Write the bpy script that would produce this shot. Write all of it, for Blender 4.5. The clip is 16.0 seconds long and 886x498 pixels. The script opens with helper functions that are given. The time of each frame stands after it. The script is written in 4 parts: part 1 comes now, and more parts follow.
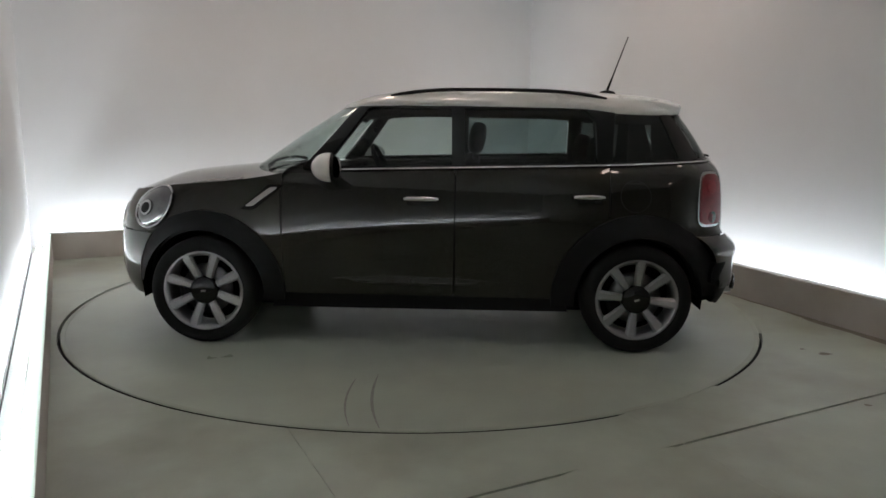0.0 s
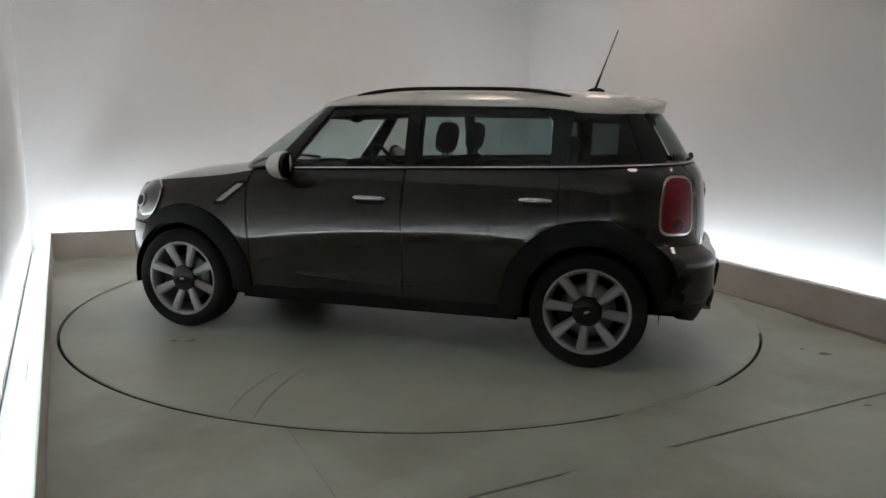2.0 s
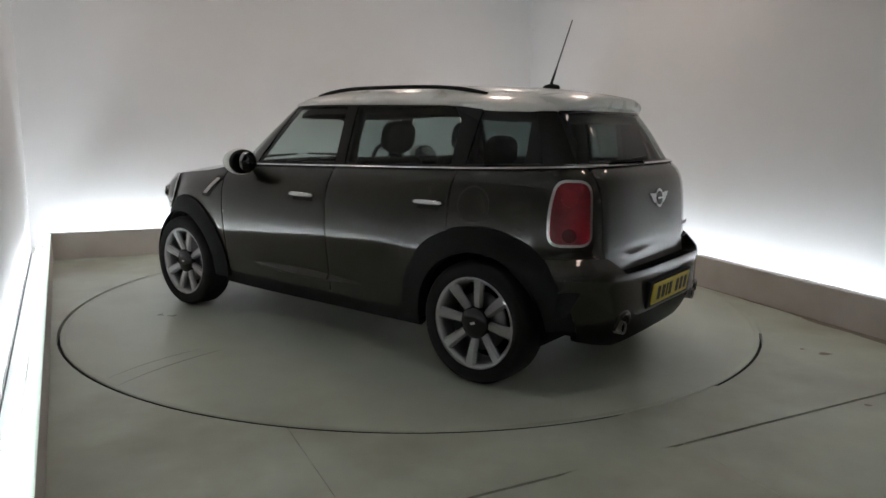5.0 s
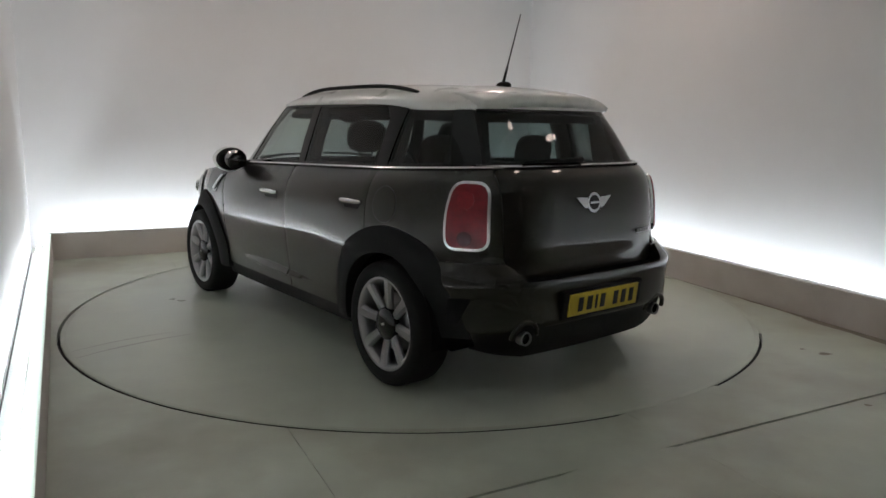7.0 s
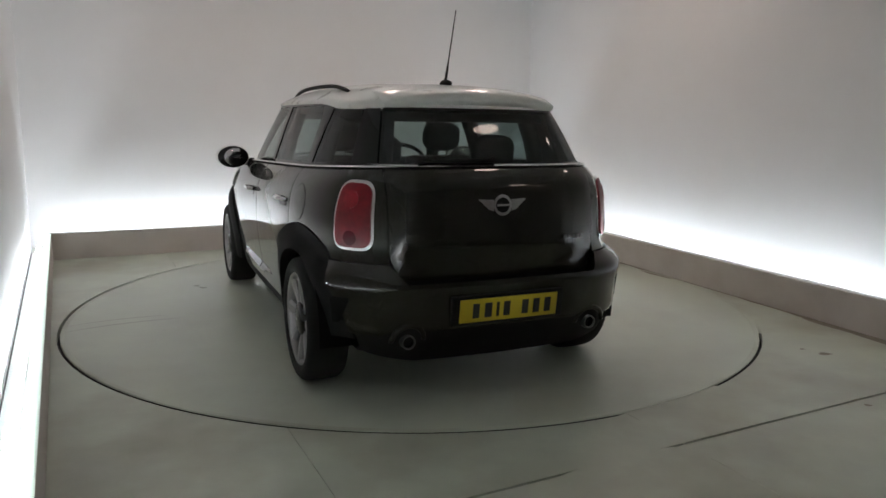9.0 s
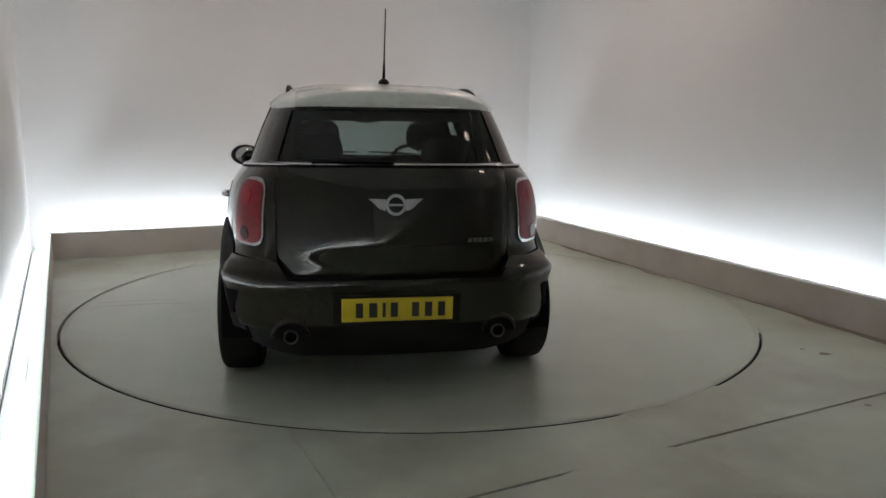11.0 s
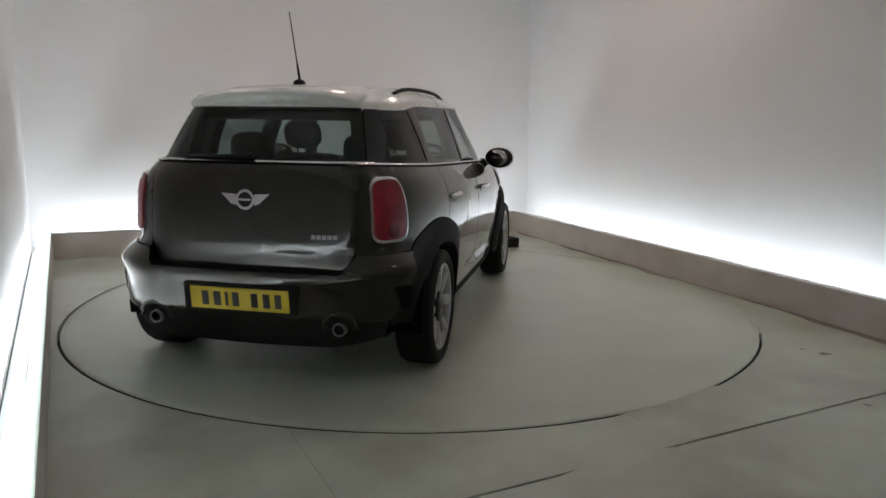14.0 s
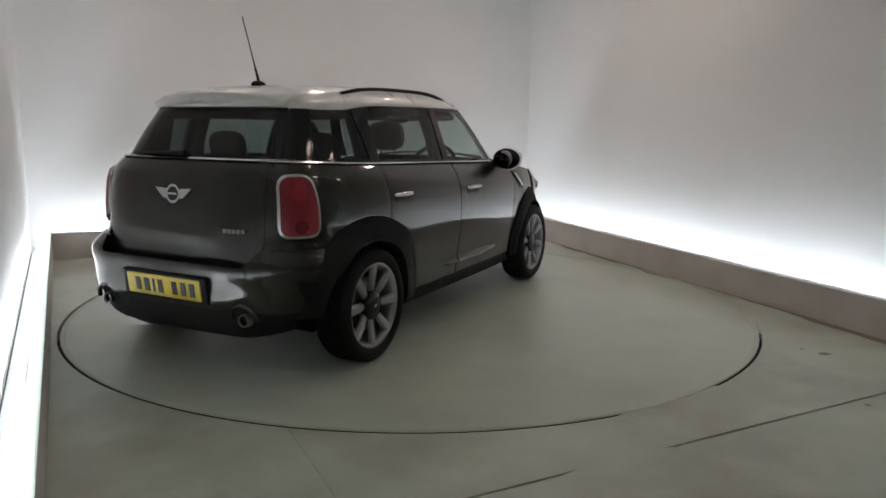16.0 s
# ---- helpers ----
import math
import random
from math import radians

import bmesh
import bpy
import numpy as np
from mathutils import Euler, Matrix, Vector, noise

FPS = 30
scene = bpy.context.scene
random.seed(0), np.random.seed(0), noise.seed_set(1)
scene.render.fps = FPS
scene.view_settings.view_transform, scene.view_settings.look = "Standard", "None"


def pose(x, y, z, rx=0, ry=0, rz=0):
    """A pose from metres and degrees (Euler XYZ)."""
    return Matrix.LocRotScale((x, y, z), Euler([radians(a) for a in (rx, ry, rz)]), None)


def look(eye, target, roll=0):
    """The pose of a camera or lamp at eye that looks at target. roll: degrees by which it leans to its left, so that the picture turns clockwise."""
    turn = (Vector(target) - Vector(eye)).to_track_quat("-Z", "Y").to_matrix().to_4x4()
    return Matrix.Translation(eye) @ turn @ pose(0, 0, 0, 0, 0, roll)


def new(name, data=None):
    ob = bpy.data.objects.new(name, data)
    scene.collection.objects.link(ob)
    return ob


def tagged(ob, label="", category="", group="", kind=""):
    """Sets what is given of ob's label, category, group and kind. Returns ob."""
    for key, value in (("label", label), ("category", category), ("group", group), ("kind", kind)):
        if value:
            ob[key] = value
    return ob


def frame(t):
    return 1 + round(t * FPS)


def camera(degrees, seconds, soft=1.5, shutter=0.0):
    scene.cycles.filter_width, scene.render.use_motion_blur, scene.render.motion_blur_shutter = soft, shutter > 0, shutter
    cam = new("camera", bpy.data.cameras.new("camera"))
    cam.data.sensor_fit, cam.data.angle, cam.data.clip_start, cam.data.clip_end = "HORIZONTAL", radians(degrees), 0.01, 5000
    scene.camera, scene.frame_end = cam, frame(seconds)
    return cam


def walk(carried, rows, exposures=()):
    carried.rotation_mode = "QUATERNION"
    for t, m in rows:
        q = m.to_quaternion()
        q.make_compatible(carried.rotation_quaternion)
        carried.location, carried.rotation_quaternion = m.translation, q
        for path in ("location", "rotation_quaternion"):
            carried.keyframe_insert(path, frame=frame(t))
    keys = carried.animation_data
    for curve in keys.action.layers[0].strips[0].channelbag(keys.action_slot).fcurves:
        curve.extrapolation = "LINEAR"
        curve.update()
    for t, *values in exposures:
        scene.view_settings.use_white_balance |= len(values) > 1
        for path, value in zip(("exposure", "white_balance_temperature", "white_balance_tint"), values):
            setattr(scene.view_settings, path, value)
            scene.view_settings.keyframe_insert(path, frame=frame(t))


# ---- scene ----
from mathutils.geometry import delaunay_2d_cdt

# ---- camera: stands still ----
EYE = Vector((0.0, 0.0, 1.336))
AIM = radians(-9.868)
cam = camera(63.39, 16.0, soft=1.6)
POSE = look(EYE, EYE + Vector((0, math.cos(AIM), math.sin(AIM))), 0.756)
walk(cam, [(0, POSE), (16, POSE)], exposures=[(0, 0.0, 6500, 10), (16, 0.0, 6500, 10)])

# ---- world and light ----
world = bpy.data.worlds.new("world")
scene.world = world
world.use_nodes = True
world.node_tree.nodes["Background"].inputs[0].default_value = (0.5, 0.52, 0.55, 1)
world.node_tree.nodes["Background"].inputs[1].default_value = 0.02
TUBE_POWER = 55.0      # light tubes in the troughs behind the kerbs
LAMP_POWER = 25.0       # round ceiling lamps


# ---- materials ----
def material(name, color, rough=0.5, metal=0.0, coat=0.0, emit=0.0, scale=8.0, vary=0.15, bump=0.0, bump_scale=60.0,
             stain=None, stain_scale=1.2, stain_amount=0.4, rough_vary=0.1, flake=0.0, spec=0.5):
    m = bpy.data.materials.new(name)
    m.use_nodes = True
    nt = m.node_tree
    b = nt.nodes["Principled BSDF"]
    b.inputs["Metallic"].default_value = metal
    b.inputs["Specular IOR Level"].default_value = spec
    b.inputs["Coat Weight"].default_value = coat
    b.inputs["Coat Roughness"].default_value = 0.03
    co = nt.nodes.new("ShaderNodeTexCoord")

    def noise_tex(sc, detail=4.0):
        n = nt.nodes.new("ShaderNodeTexNoise")
        n.inputs["Scale"].default_value = sc
        n.inputs["Detail"].default_value = detail
        nt.links.new(co.outputs["Object"], n.inputs["Vector"])
        return n

    fine = noise_tex(scale)
    mix = nt.nodes.new("ShaderNodeMix")
    mix.data_type = "RGBA"
    mix.inputs["A"].default_value = (*[c * (1 - vary) for c in color], 1)
    mix.inputs["B"].default_value = (*[min(1, c * (1 + vary)) for c in color], 1)
    nt.links.new(fine.outputs["Fac"], mix.inputs["Factor"])
    out = mix.outputs["Result"]
    if stain:
        big = noise_tex(stain_scale, 6.0)
        ramp = nt.nodes.new("ShaderNodeMapRange")
        ramp.inputs["From Min"].default_value = 0.48
        ramp.inputs["From Max"].default_value = 0.72
        ramp.inputs["To Max"].default_value = stain_amount
        nt.links.new(big.outputs["Fac"], ramp.inputs["Value"])
        m2 = nt.nodes.new("ShaderNodeMix")
        m2.data_type = "RGBA"
        m2.inputs["B"].default_value = (*stain, 1)
        nt.links.new(out, m2.inputs["A"])
        nt.links.new(ramp.outputs["Result"], m2.inputs["Factor"])
        out = m2.outputs["Result"]
    if flake:
        vor = nt.nodes.new("ShaderNodeTexVoronoi")
        vor.inputs["Scale"].default_value = 900
        nt.links.new(co.outputs["Object"], vor.inputs["Vector"])
        m3 = nt.nodes.new("ShaderNodeMix")
        m3.data_type = "RGBA"
        m3.blend_type = "MULTIPLY"
        m3.inputs["Factor"].default_value = flake
        nt.links.new(out, m3.inputs["A"])
        nt.links.new(vor.outputs["Color"], m3.inputs["B"])
        out = m3.outputs["Result"]
    nt.links.new(out, b.inputs["Base Color"])
    rr = nt.nodes.new("ShaderNodeMapRange")
    rr.inputs["To Min"].default_value = max(0.0, rough * (1 - rough_vary))
    rr.inputs["To Max"].default_value = min(1.0, rough * (1 + rough_vary))
    nt.links.new(fine.outputs["Fac"], rr.inputs["Value"])
    nt.links.new(rr.outputs["Result"], b.inputs["Roughness"])
    if bump:
        bn = noise_tex(bump_scale, 3.0)
        bp = nt.nodes.new("ShaderNodeBump")
        bp.inputs["Strength"].default_value = bump
        bp.inputs["Distance"].default_value = 0.004
        nt.links.new(bn.outputs["Fac"], bp.inputs["Height"])
        nt.links.new(bp.outputs["Normal"], b.inputs["Normal"])
    if emit:
        b.inputs["Emission Color"].default_value = (*color, 1)
        b.inputs["Emission Strength"].default_value = emit
    return m


def acrylic_material(name, tint):
    """Milky acrylic sheet that lets light through."""
    m = bpy.data.materials.new(name)
    m.use_nodes = True
    nt = m.node_tree
    base = nt.nodes["Principled BSDF"]
    base.inputs["Base Color"].default_value = (*tint, 1)
    base.inputs["Roughness"].default_value = 0.3
    through_light = nt.nodes.new("ShaderNodeBsdfTranslucent")
    through_light.inputs[0].default_value = (*tint, 1)
    mx = nt.nodes.new("ShaderNodeMixShader")
    mx.inputs[0].default_value = 0.6
    nt.links.new(base.outputs[0], mx.inputs[1])
    nt.links.new(through_light.outputs[0], mx.inputs[2])
    nt.links.new(mx.outputs[0], nt.nodes["Material Output"].inputs[0])
    return m


def glass_material(name, tint):
    m = bpy.data.materials.new(name)
    m.use_nodes = True
    nt = m.node_tree
    nt.nodes.remove(nt.nodes["Principled BSDF"])
    clear = nt.nodes.new("ShaderNodeBsdfTransparent")
    clear.inputs[0].default_value = (*tint, 1)
    gloss = nt.nodes.new("ShaderNodeBsdfGlossy")
    gloss.inputs["Roughness"].default_value = 0.01
    facing = nt.nodes.new("ShaderNodeLayerWeight")
    power = nt.nodes.new("ShaderNodeMath")
    power.operation = "POWER"
    power.inputs[1].default_value = 5.0
    nt.links.new(facing.outputs["Facing"], power.inputs[0])
    fres = nt.nodes.new("ShaderNodeMapRange")
    fres.inputs["To Min"].default_value = 0.045
    fres.inputs["To Max"].default_value = 0.9
    nt.links.new(power.outputs[0], fres.inputs["Value"])
    mx = nt.nodes.new("ShaderNodeMixShader")
    nt.links.new(fres.outputs[0], mx.inputs[0])
    nt.links.new(clear.outputs[0], mx.inputs[1])
    nt.links.new(gloss.outputs[0], mx.inputs[2])
    nt.links.new(mx.outputs[0], nt.nodes["Material Output"].inputs[0])
    return m


M_WALL = material("white_wall_paint", (0.74, 0.735, 0.73), 0.7, vary=0.02, scale=3, bump=0.08, bump_scale=40, stain=(0.66, 0.63, 0.61), stain_scale=0.7, stain_amount=0.3)
# for the added front wall; grey tuned for what the car reflects
M_DIM = material("grey_wall_paint", (0.40, 0.39, 0.37), 0.8, vary=0.06, bump=0.1)
M_CEIL = material("ceiling_paint", (0.72, 0.70, 0.68), 0.85, vary=0.04, bump=0.1)
M_FLOOR = material("painted_floor", (0.490, 0.530, 0.440), 0.36, vary=0.26, scale=3.0, bump=0.10, bump_scale=14, stain=(0.31, 0.295, 0.22), stain_scale=1.3, stain_amount=0.75, rough_vary=0.45)
M_DISC = material("turntable_paint", (0.500, 0.540, 0.450), 0.34, vary=0.18, scale=2.4, bump=0.10, bump_scale=12, stain=(0.365, 0.38, 0.31), stain_scale=1.1, stain_amount=0.55, rough_vary=0.45)
M_KERB = material("kerb_paint", (0.60, 0.56, 0.52), 0.6, vary=0.05, scale=6, bump=0.08, stain=(0.42, 0.37, 0.33), stain_scale=2.5, stain_amount=0.35)
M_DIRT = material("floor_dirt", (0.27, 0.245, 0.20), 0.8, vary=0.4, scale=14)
M_SCUFF = material("tyre_scuff", (0.33, 0.32, 0.29), 0.5, vary=0.3, scale=30)
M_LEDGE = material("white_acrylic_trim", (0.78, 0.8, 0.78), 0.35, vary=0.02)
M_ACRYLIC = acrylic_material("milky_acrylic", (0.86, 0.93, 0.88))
# grey for the unseen back and right troughs, to cut their bounced light
M_TROUGH = material("greyed_trough_paint", (0.50, 0.51, 0.50), 0.5, vary=0.05, scale=12)
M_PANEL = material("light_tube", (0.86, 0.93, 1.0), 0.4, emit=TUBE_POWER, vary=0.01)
# right-hand tubes dimmed so the right wall does not come out too bright
M_PANEL_SOFT = material("light_tube_dimmed", (0.86, 0.93, 1.0), 0.4, emit=TUBE_POWER * 0.58, vary=0.01)
M_LAMP = material("lamp_glow", (1.0, 0.79, 0.69), 0.4, emit=LAMP_POWER, vary=0.0)
M_LAMP_SOFT = material("soft_lamp_glow", (1.0, 0.79, 0.69), 0.4, emit=LAMP_POWER * 0.45, vary=0.0)
M_GAP = material("dark_joint", (0.02, 0.02, 0.02), 0.9)
M_PAINT = material("dark_grey_brown_metallic", (0.0185, 0.0178, 0.0122), 0.38, metal=0.9, coat=1.0, vary=0.05, scale=30, flake=0.35, spec=0.15)
M_WHITE = material("white_car_paint", (0.80, 0.80, 0.765), 0.28, coat=0.7, vary=0.02)
M_PLASTIC = material("black_plastic", (0.008, 0.008, 0.008), 0.7, spec=0.18, vary=0.15, scale=60, bump=0.15, bump_scale=300)
M_GLOSSBLACK = material("gloss_black", (0.006, 0.006, 0.006), 0.06, vary=0.05, spec=0.35)
M_CHROME = material("chrome", (0.62, 0.62, 0.63), 0.2, metal=1.0, vary=0.03)
M_ALLOY = material("silver_alloy", (0.31, 0.31, 0.315), 0.34, metal=0.8, vary=0.08, scale=20)
M_RUBBER = material("tyre_rubber", (0.010, 0.010, 0.010), 0.8, spec=0.25, vary=0.2, scale=30, bump=0.2, bump_scale=200)
M_UNDER = material("underbody", (0.006, 0.006, 0.006), 0.9, spec=0.1, vary=0.2)
M_RED = material("red_lens", (0.19, 0.004, 0.011), 0.3, coat=0.15, vary=0.5, scale=30)
M_PINKRED = material("bright_red_lens", (0.25, 0.007, 0.016), 0.3, coat=0.3, vary=0.4, scale=40)
M_DEEPRED = material("dark_red_lens", (0.09, 0.004, 0.010), 0.2, coat=0.4, vary=0.2, scale=25)
M_LENS = material("headlight_lens", (0.16, 0.165, 0.17), 0.12, metal=0.7, coat=1.0, vary=0.6, scale=22)
M_CLEAR = material("clear_lens_silver", (0.55, 0.56, 0.58), 0.15, metal=0.6, vary=0.2, scale=30)
M_YELLOW = material("yellow_plate", (0.54, 0.40, 0.018), 0.4, vary=0.03)
M_BAR = material("black_print", (0.015, 0.015, 0.015), 0.5)
M_SEAT = material("dark_seat_fabric", (0.030, 0.028, 0.027), 0.85, vary=0.2, scale=40, bump=0.2)
M_DARKCHROME = material("dark_steel", (0.22, 0.22, 0.22), 0.3, metal=1.0, vary=0.1)
# base darkened well below silver, in place of reflecting a dark room
M_MIRROR_DIMMED = material("mirror_glass", (0.42, 0.42, 0.43), 0.03, metal=1.0, vary=0.0)
M_GLASS = glass_material("window_glass", (0.62, 0.68, 0.66))
M_GLASS_DARK = glass_material("tinted_window_glass", (0.34, 0.40, 0.39))
M_GLASS_DEEP = glass_material("deep_tinted_glass", (0.20, 0.24, 0.235))


# ---- mesh helpers ----
def mesh_object(name, verts, faces, mat, parent=None, label="", smooth=True):
    me = bpy.data.meshes.new(name)
    me.from_pydata([tuple(v) for v in verts], [], faces)
    me.materials.append(mat)
    me.polygons.foreach_set("use_smooth", [smooth] * len(me.polygons))
    me.update()
    ob = new(name, me)
    if parent:
        ob.parent = parent
    if label:
        tagged(ob, label)
    return ob


def part(name, bm, mat, parent=None, label="", smooth=True):
    me = bpy.data.meshes.new(name)
    bm.to_mesh(me)
    bm.free()
    me.materials.append(mat)
    me.polygons.foreach_set("use_smooth", [smooth] * len(me.polygons))
    ob = new(name, me)
    if parent:
        ob.parent = parent
    if label:
        tagged(ob, label)
    return ob


def box(bm, x0, x1, y0, y1, z0, z1, bevel=0.0, m=None):
    made = bmesh.ops.create_cube(bm, size=1)["verts"]
    for v in made:
        v.co = Vector((x0 + (v.co.x + 0.5) * (x1 - x0), y0 + (v.co.y + 0.5) * (y1 - y0), z0 + (v.co.z + 0.5) * (z1 - z0)))
    if bevel:
        edges = list({e for v in made for e in v.link_edges})
        r = bmesh.ops.bevel(bm, geom=edges, offset=bevel, segments=2, affect="EDGES", profile=0.5)
        made = list({v for f in r["faces"] for v in f.verts} | {v for v in made if v.is_valid})
    if m:
        bmesh.ops.transform(bm, matrix=m, verts=made)
    return made


def prism(bm, pts, z0, z1):
    """A solid from a plan outline (counter-clockwise)."""
    lo = [bm.verts.new((x, y, z0)) for x, y in pts]
    hi = [bm.verts.new((x, y, z1)) for x, y in pts]
    bm.faces.new(hi)
    bm.faces.new(lo[::-1])
    n = len(pts)
    for i in range(n):
        bm.faces.new((lo[i], lo[(i + 1) % n], hi[(i + 1) % n], hi[i]))


# ---- the room: u runs along the back wall, v towards it ----
TURN = radians(27)
EU = Vector((math.cos(TURN), math.sin(TURN)))
EV = Vector((-math.sin(TURN), math.cos(TURN)))


def uv(u, v):
    p = EU * u + EV * v
    return (p.x, p.y)


CENTRE = (-0.2027, 5.4136)
RADIUS = 2.453
KERB_H = 0.252
V0 = -3.0                       # unseen wall added behind the camera
H = 3.4                         # ceiling


def left(v):                    # inner face of the kerbs
    return -0.173 - 0.0164 * (v - 2.25)


def right(v):
    return 4.938 - 0.0722 * (7.73 - v)


BACK = 7.733


def quad(name, corners, z0, z1, mat, kind="structure", label="", category="", smooth=False):
    bm = bmesh.new()
    prism(bm, [uv(*c) for c in corners], z0, z1)
    bmesh.ops.recalc_face_normals(bm, faces=bm.faces[:])
    ob = part(name, bm, mat, None, label, smooth)
    return tagged(ob, label, category, "", kind)


def build_room():
    # floor plates round the turntable, with open joints between them
    cu, cv = 2.277, 4.916
    gap = 0.004
    quad("ground", [(-0.9, V0), (6, V0), (6, 8.6), (-0.9, 8.6)], -0.12, -0.05, M_GAP, label="dark pit floor under the turntable and floor plates", category="floor")
    seams_u = [(-0.9, 0.755), (0.755, 2.24), (2.24, 6.0)]
    seams_v = [(V0, 2.10), (2.10, BACK + 0.6)]
    floor_root = tagged(new("floor"), "grey painted floor plates with dark open joints", "floor", "", "structure")
    rr = RADIUS + 0.009
    for u0, u1 in seams_u:
        for v0, v1 in seams_v:
            lo_u, hi_u, lo_v, hi_v = u0 + gap / 3, u1 - gap / 3, v0 + gap * 2.0, v1 - gap * 2.0
            outer = []
            for a, b in (((lo_u, lo_v), (hi_u, lo_v)), ((hi_u, lo_v), (hi_u, hi_v)), ((hi_u, hi_v), (lo_u, hi_v)), ((lo_u, hi_v), (lo_u, lo_v))):
                for k in range(12):
                    outer.append((a[0] + (b[0] - a[0]) * k / 12, a[1] + (b[1] - a[1]) * k / 12))
            circle = [(cu + rr * math.cos(i * math.tau / 180), cv + rr * math.sin(i * math.tau / 180)) for i in range(180)]
            pts = [Vector(p) for p in outer + circle]
            n = len(outer)
            edges = [(i, (i + 1) % n) for i in range(n)] + [(n + i, n + (i + 1) % 180) for i in range(180)]
            vs, es, fs, *_ = delaunay_2d_cdt(pts, edges, [], 0, 1e-5)
            bm = bmesh.new()
            made = [bm.verts.new((*uv(v.x, v.y), 0)) for v in vs]
            for f in fs:
                c = sum((vs[i] for i in f), Vector((0, 0))) / len(f)
                if lo_u < c.x < hi_u and lo_v < c.y < hi_v and (c - Vector((cu, cv))).length > rr - 0.002:
                    bm.faces.new([made[i] for i in f])
            for v in [v for v in bm.verts if not v.link_faces]:
                bm.verts.remove(v)
            if not bm.faces:
                bm.free()
                continue
            for f in bm.faces:
                f.normal_update()
                if f.normal.z < 0:
                    f.normal_flip()
            rim = [e for e in bm.edges if e.is_boundary]
            low = bmesh.ops.extrude_edge_only(bm, edges=rim)["geom"]
            for v in low:
                if isinstance(v, bmesh.types.BMVert):
                    v.co.z = -0.05
            part("floor_plate", bm, M_FLOOR, floor_root, "", False)
    # kerbs with a lit cover strip at left, added light-blocking ledges, and walls behind
    wl, wb, wr, t = 0.20, 0.47, 0.47, 0.03
    def strip(v_or_u, side, d0, d1):
        if side == "left":
            return [(left(V0) - d1, V0), (left(V0) - d0, V0), (left(BACK + d0) - d0, BACK + d0), (left(BACK + d1) - d1, BACK + d1)]
        if side == "back":
            return [(left(BACK + d0) - d0, BACK + d0), (right(BACK + d0) + d0, BACK + d0), (right(BACK + d1) + d1, BACK + d1), (left(BACK + d1) - d1, BACK + d1)]
        return [(right(V0) + d0, V0), (right(V0) + d1, V0), (right(BACK + d1) + d1, BACK + d1), (right(BACK + d0) + d0, BACK + d0)]
    for i, side in enumerate(("left", "back", "right")):
        label = "low pale grey kerb wall with scuffed foot round the turntable"
        quad("kerb_%d" % (i + 1), strip(0, side, 0.0, 0.008 if side == "left" else t), -0.04, KERB_H, M_KERB, label=label, category="kerb")
        wide = {"left": wl - 0.007, "back": wb - 0.002, "right": wr - 0.002}[side]
        # left trough stays white; the others are greyed to weaken light bounce
        quad("trough_floor", strip(0, side, t + 0.002, wide), 0.01, 0.05, M_LEDGE if side == "left" else M_TROUGH, label="painted trough floor behind the kerb", category="trough")
        if side != "left":
            quad("trim", strip(0, side, t + 0.001, t + 0.012), 0.052, KERB_H - 0.003, M_LEDGE if side == "left" else M_TROUGH, label="grey lining of the kerb", category="trim")
        if side == "left":
            quad("trim", strip(0, side, 0.001, 0.056), KERB_H + 0.0005, KERB_H + 0.006, M_ACRYLIC, label="milky acrylic cover strip on the kerb", category="trim")
        # light tubes, end to end
        mid, z0 = {"left": (0.112, 0.12), "back": (0.190, 0.077), "right": (0.190, 0.077)}[side]
        cover = {"left": 0.056, "back": 0.090, "right": 0.090}[side]
        # added ledge that blocks tube light and sets its slanted edge on the walls
        if side != "left":
            quad("trim", strip(0, side, t + 0.013, cover), KERB_H - 0.015, KERB_H - 0.003, M_LEDGE, label="white ledge added on the kerb to block tube light", category="trim")
        length = (BACK - V0) if side != "back" else right(BACK) - left(BACK)
        count = 7 if side != "back" else 4
        for k in range(2 if side == "right" else 0, count):
            d0, d1 = mid - 0.022, mid + 0.022
            if side == "back":
                a0 = left(BACK) + length * k / count + 0.012
                a1 = left(BACK) + length * (k + 1) / count - 0.012
                c = [(a0, BACK + d0), (a1, BACK + d0), (a1, BACK + d1), (a0, BACK + d1)]
            else:
                v0 = V0 + length * k / count + 0.012
                v1 = V0 + length * (k + 1) / count - 0.012
                if side == "left":
                    c = [(left(v0) - d1, v0), (left(v0) - d0, v0), (left(v1) - d0, v1), (left(v1) - d1, v1)]
                else:
                    c = [(right(v0) + d0, v0), (right(v0) + d1, v0), (right(v1) + d1, v1), (right(v1) + d0, v1)]
            root = tagged(new("tube_light"), "glowing cool white tube light in the trough", "tube light", "tube lights behind the kerb")
            bm = bmesh.new()
            p0, p1 = ((c[0], c[1]) if side != "back" else (c[0], c[3])), ((c[3], c[2]) if side != "back" else (c[1], c[2]))
            ends = [Vector((*uv((p[0][0] + p[1][0]) / 2, (p[0][1] + p[1][1]) / 2), z0 + 0.026)) for p in (p0, p1)]
            along = (ends[1] - ends[0]).normalized()
            across = along.cross(Vector((0, 0, 1)))
            rings = [[bm.verts.new(e + across * 0.013 * math.cos(k * math.tau / 10) + Vector((0, 0, 0.013 * math.sin(k * math.tau / 10)))) for k in range(10)] for e in ends]
            for k in range(10):
                bm.faces.new((rings[0][k], rings[0][(k + 1) % 10], rings[1][(k + 1) % 10], rings[1][k]))
            bm.faces.new(rings[0])
            bm.faces.new(rings[1])
            bmesh.ops.recalc_face_normals(bm, faces=bm.faces[:])
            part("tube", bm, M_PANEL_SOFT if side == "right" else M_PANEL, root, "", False)
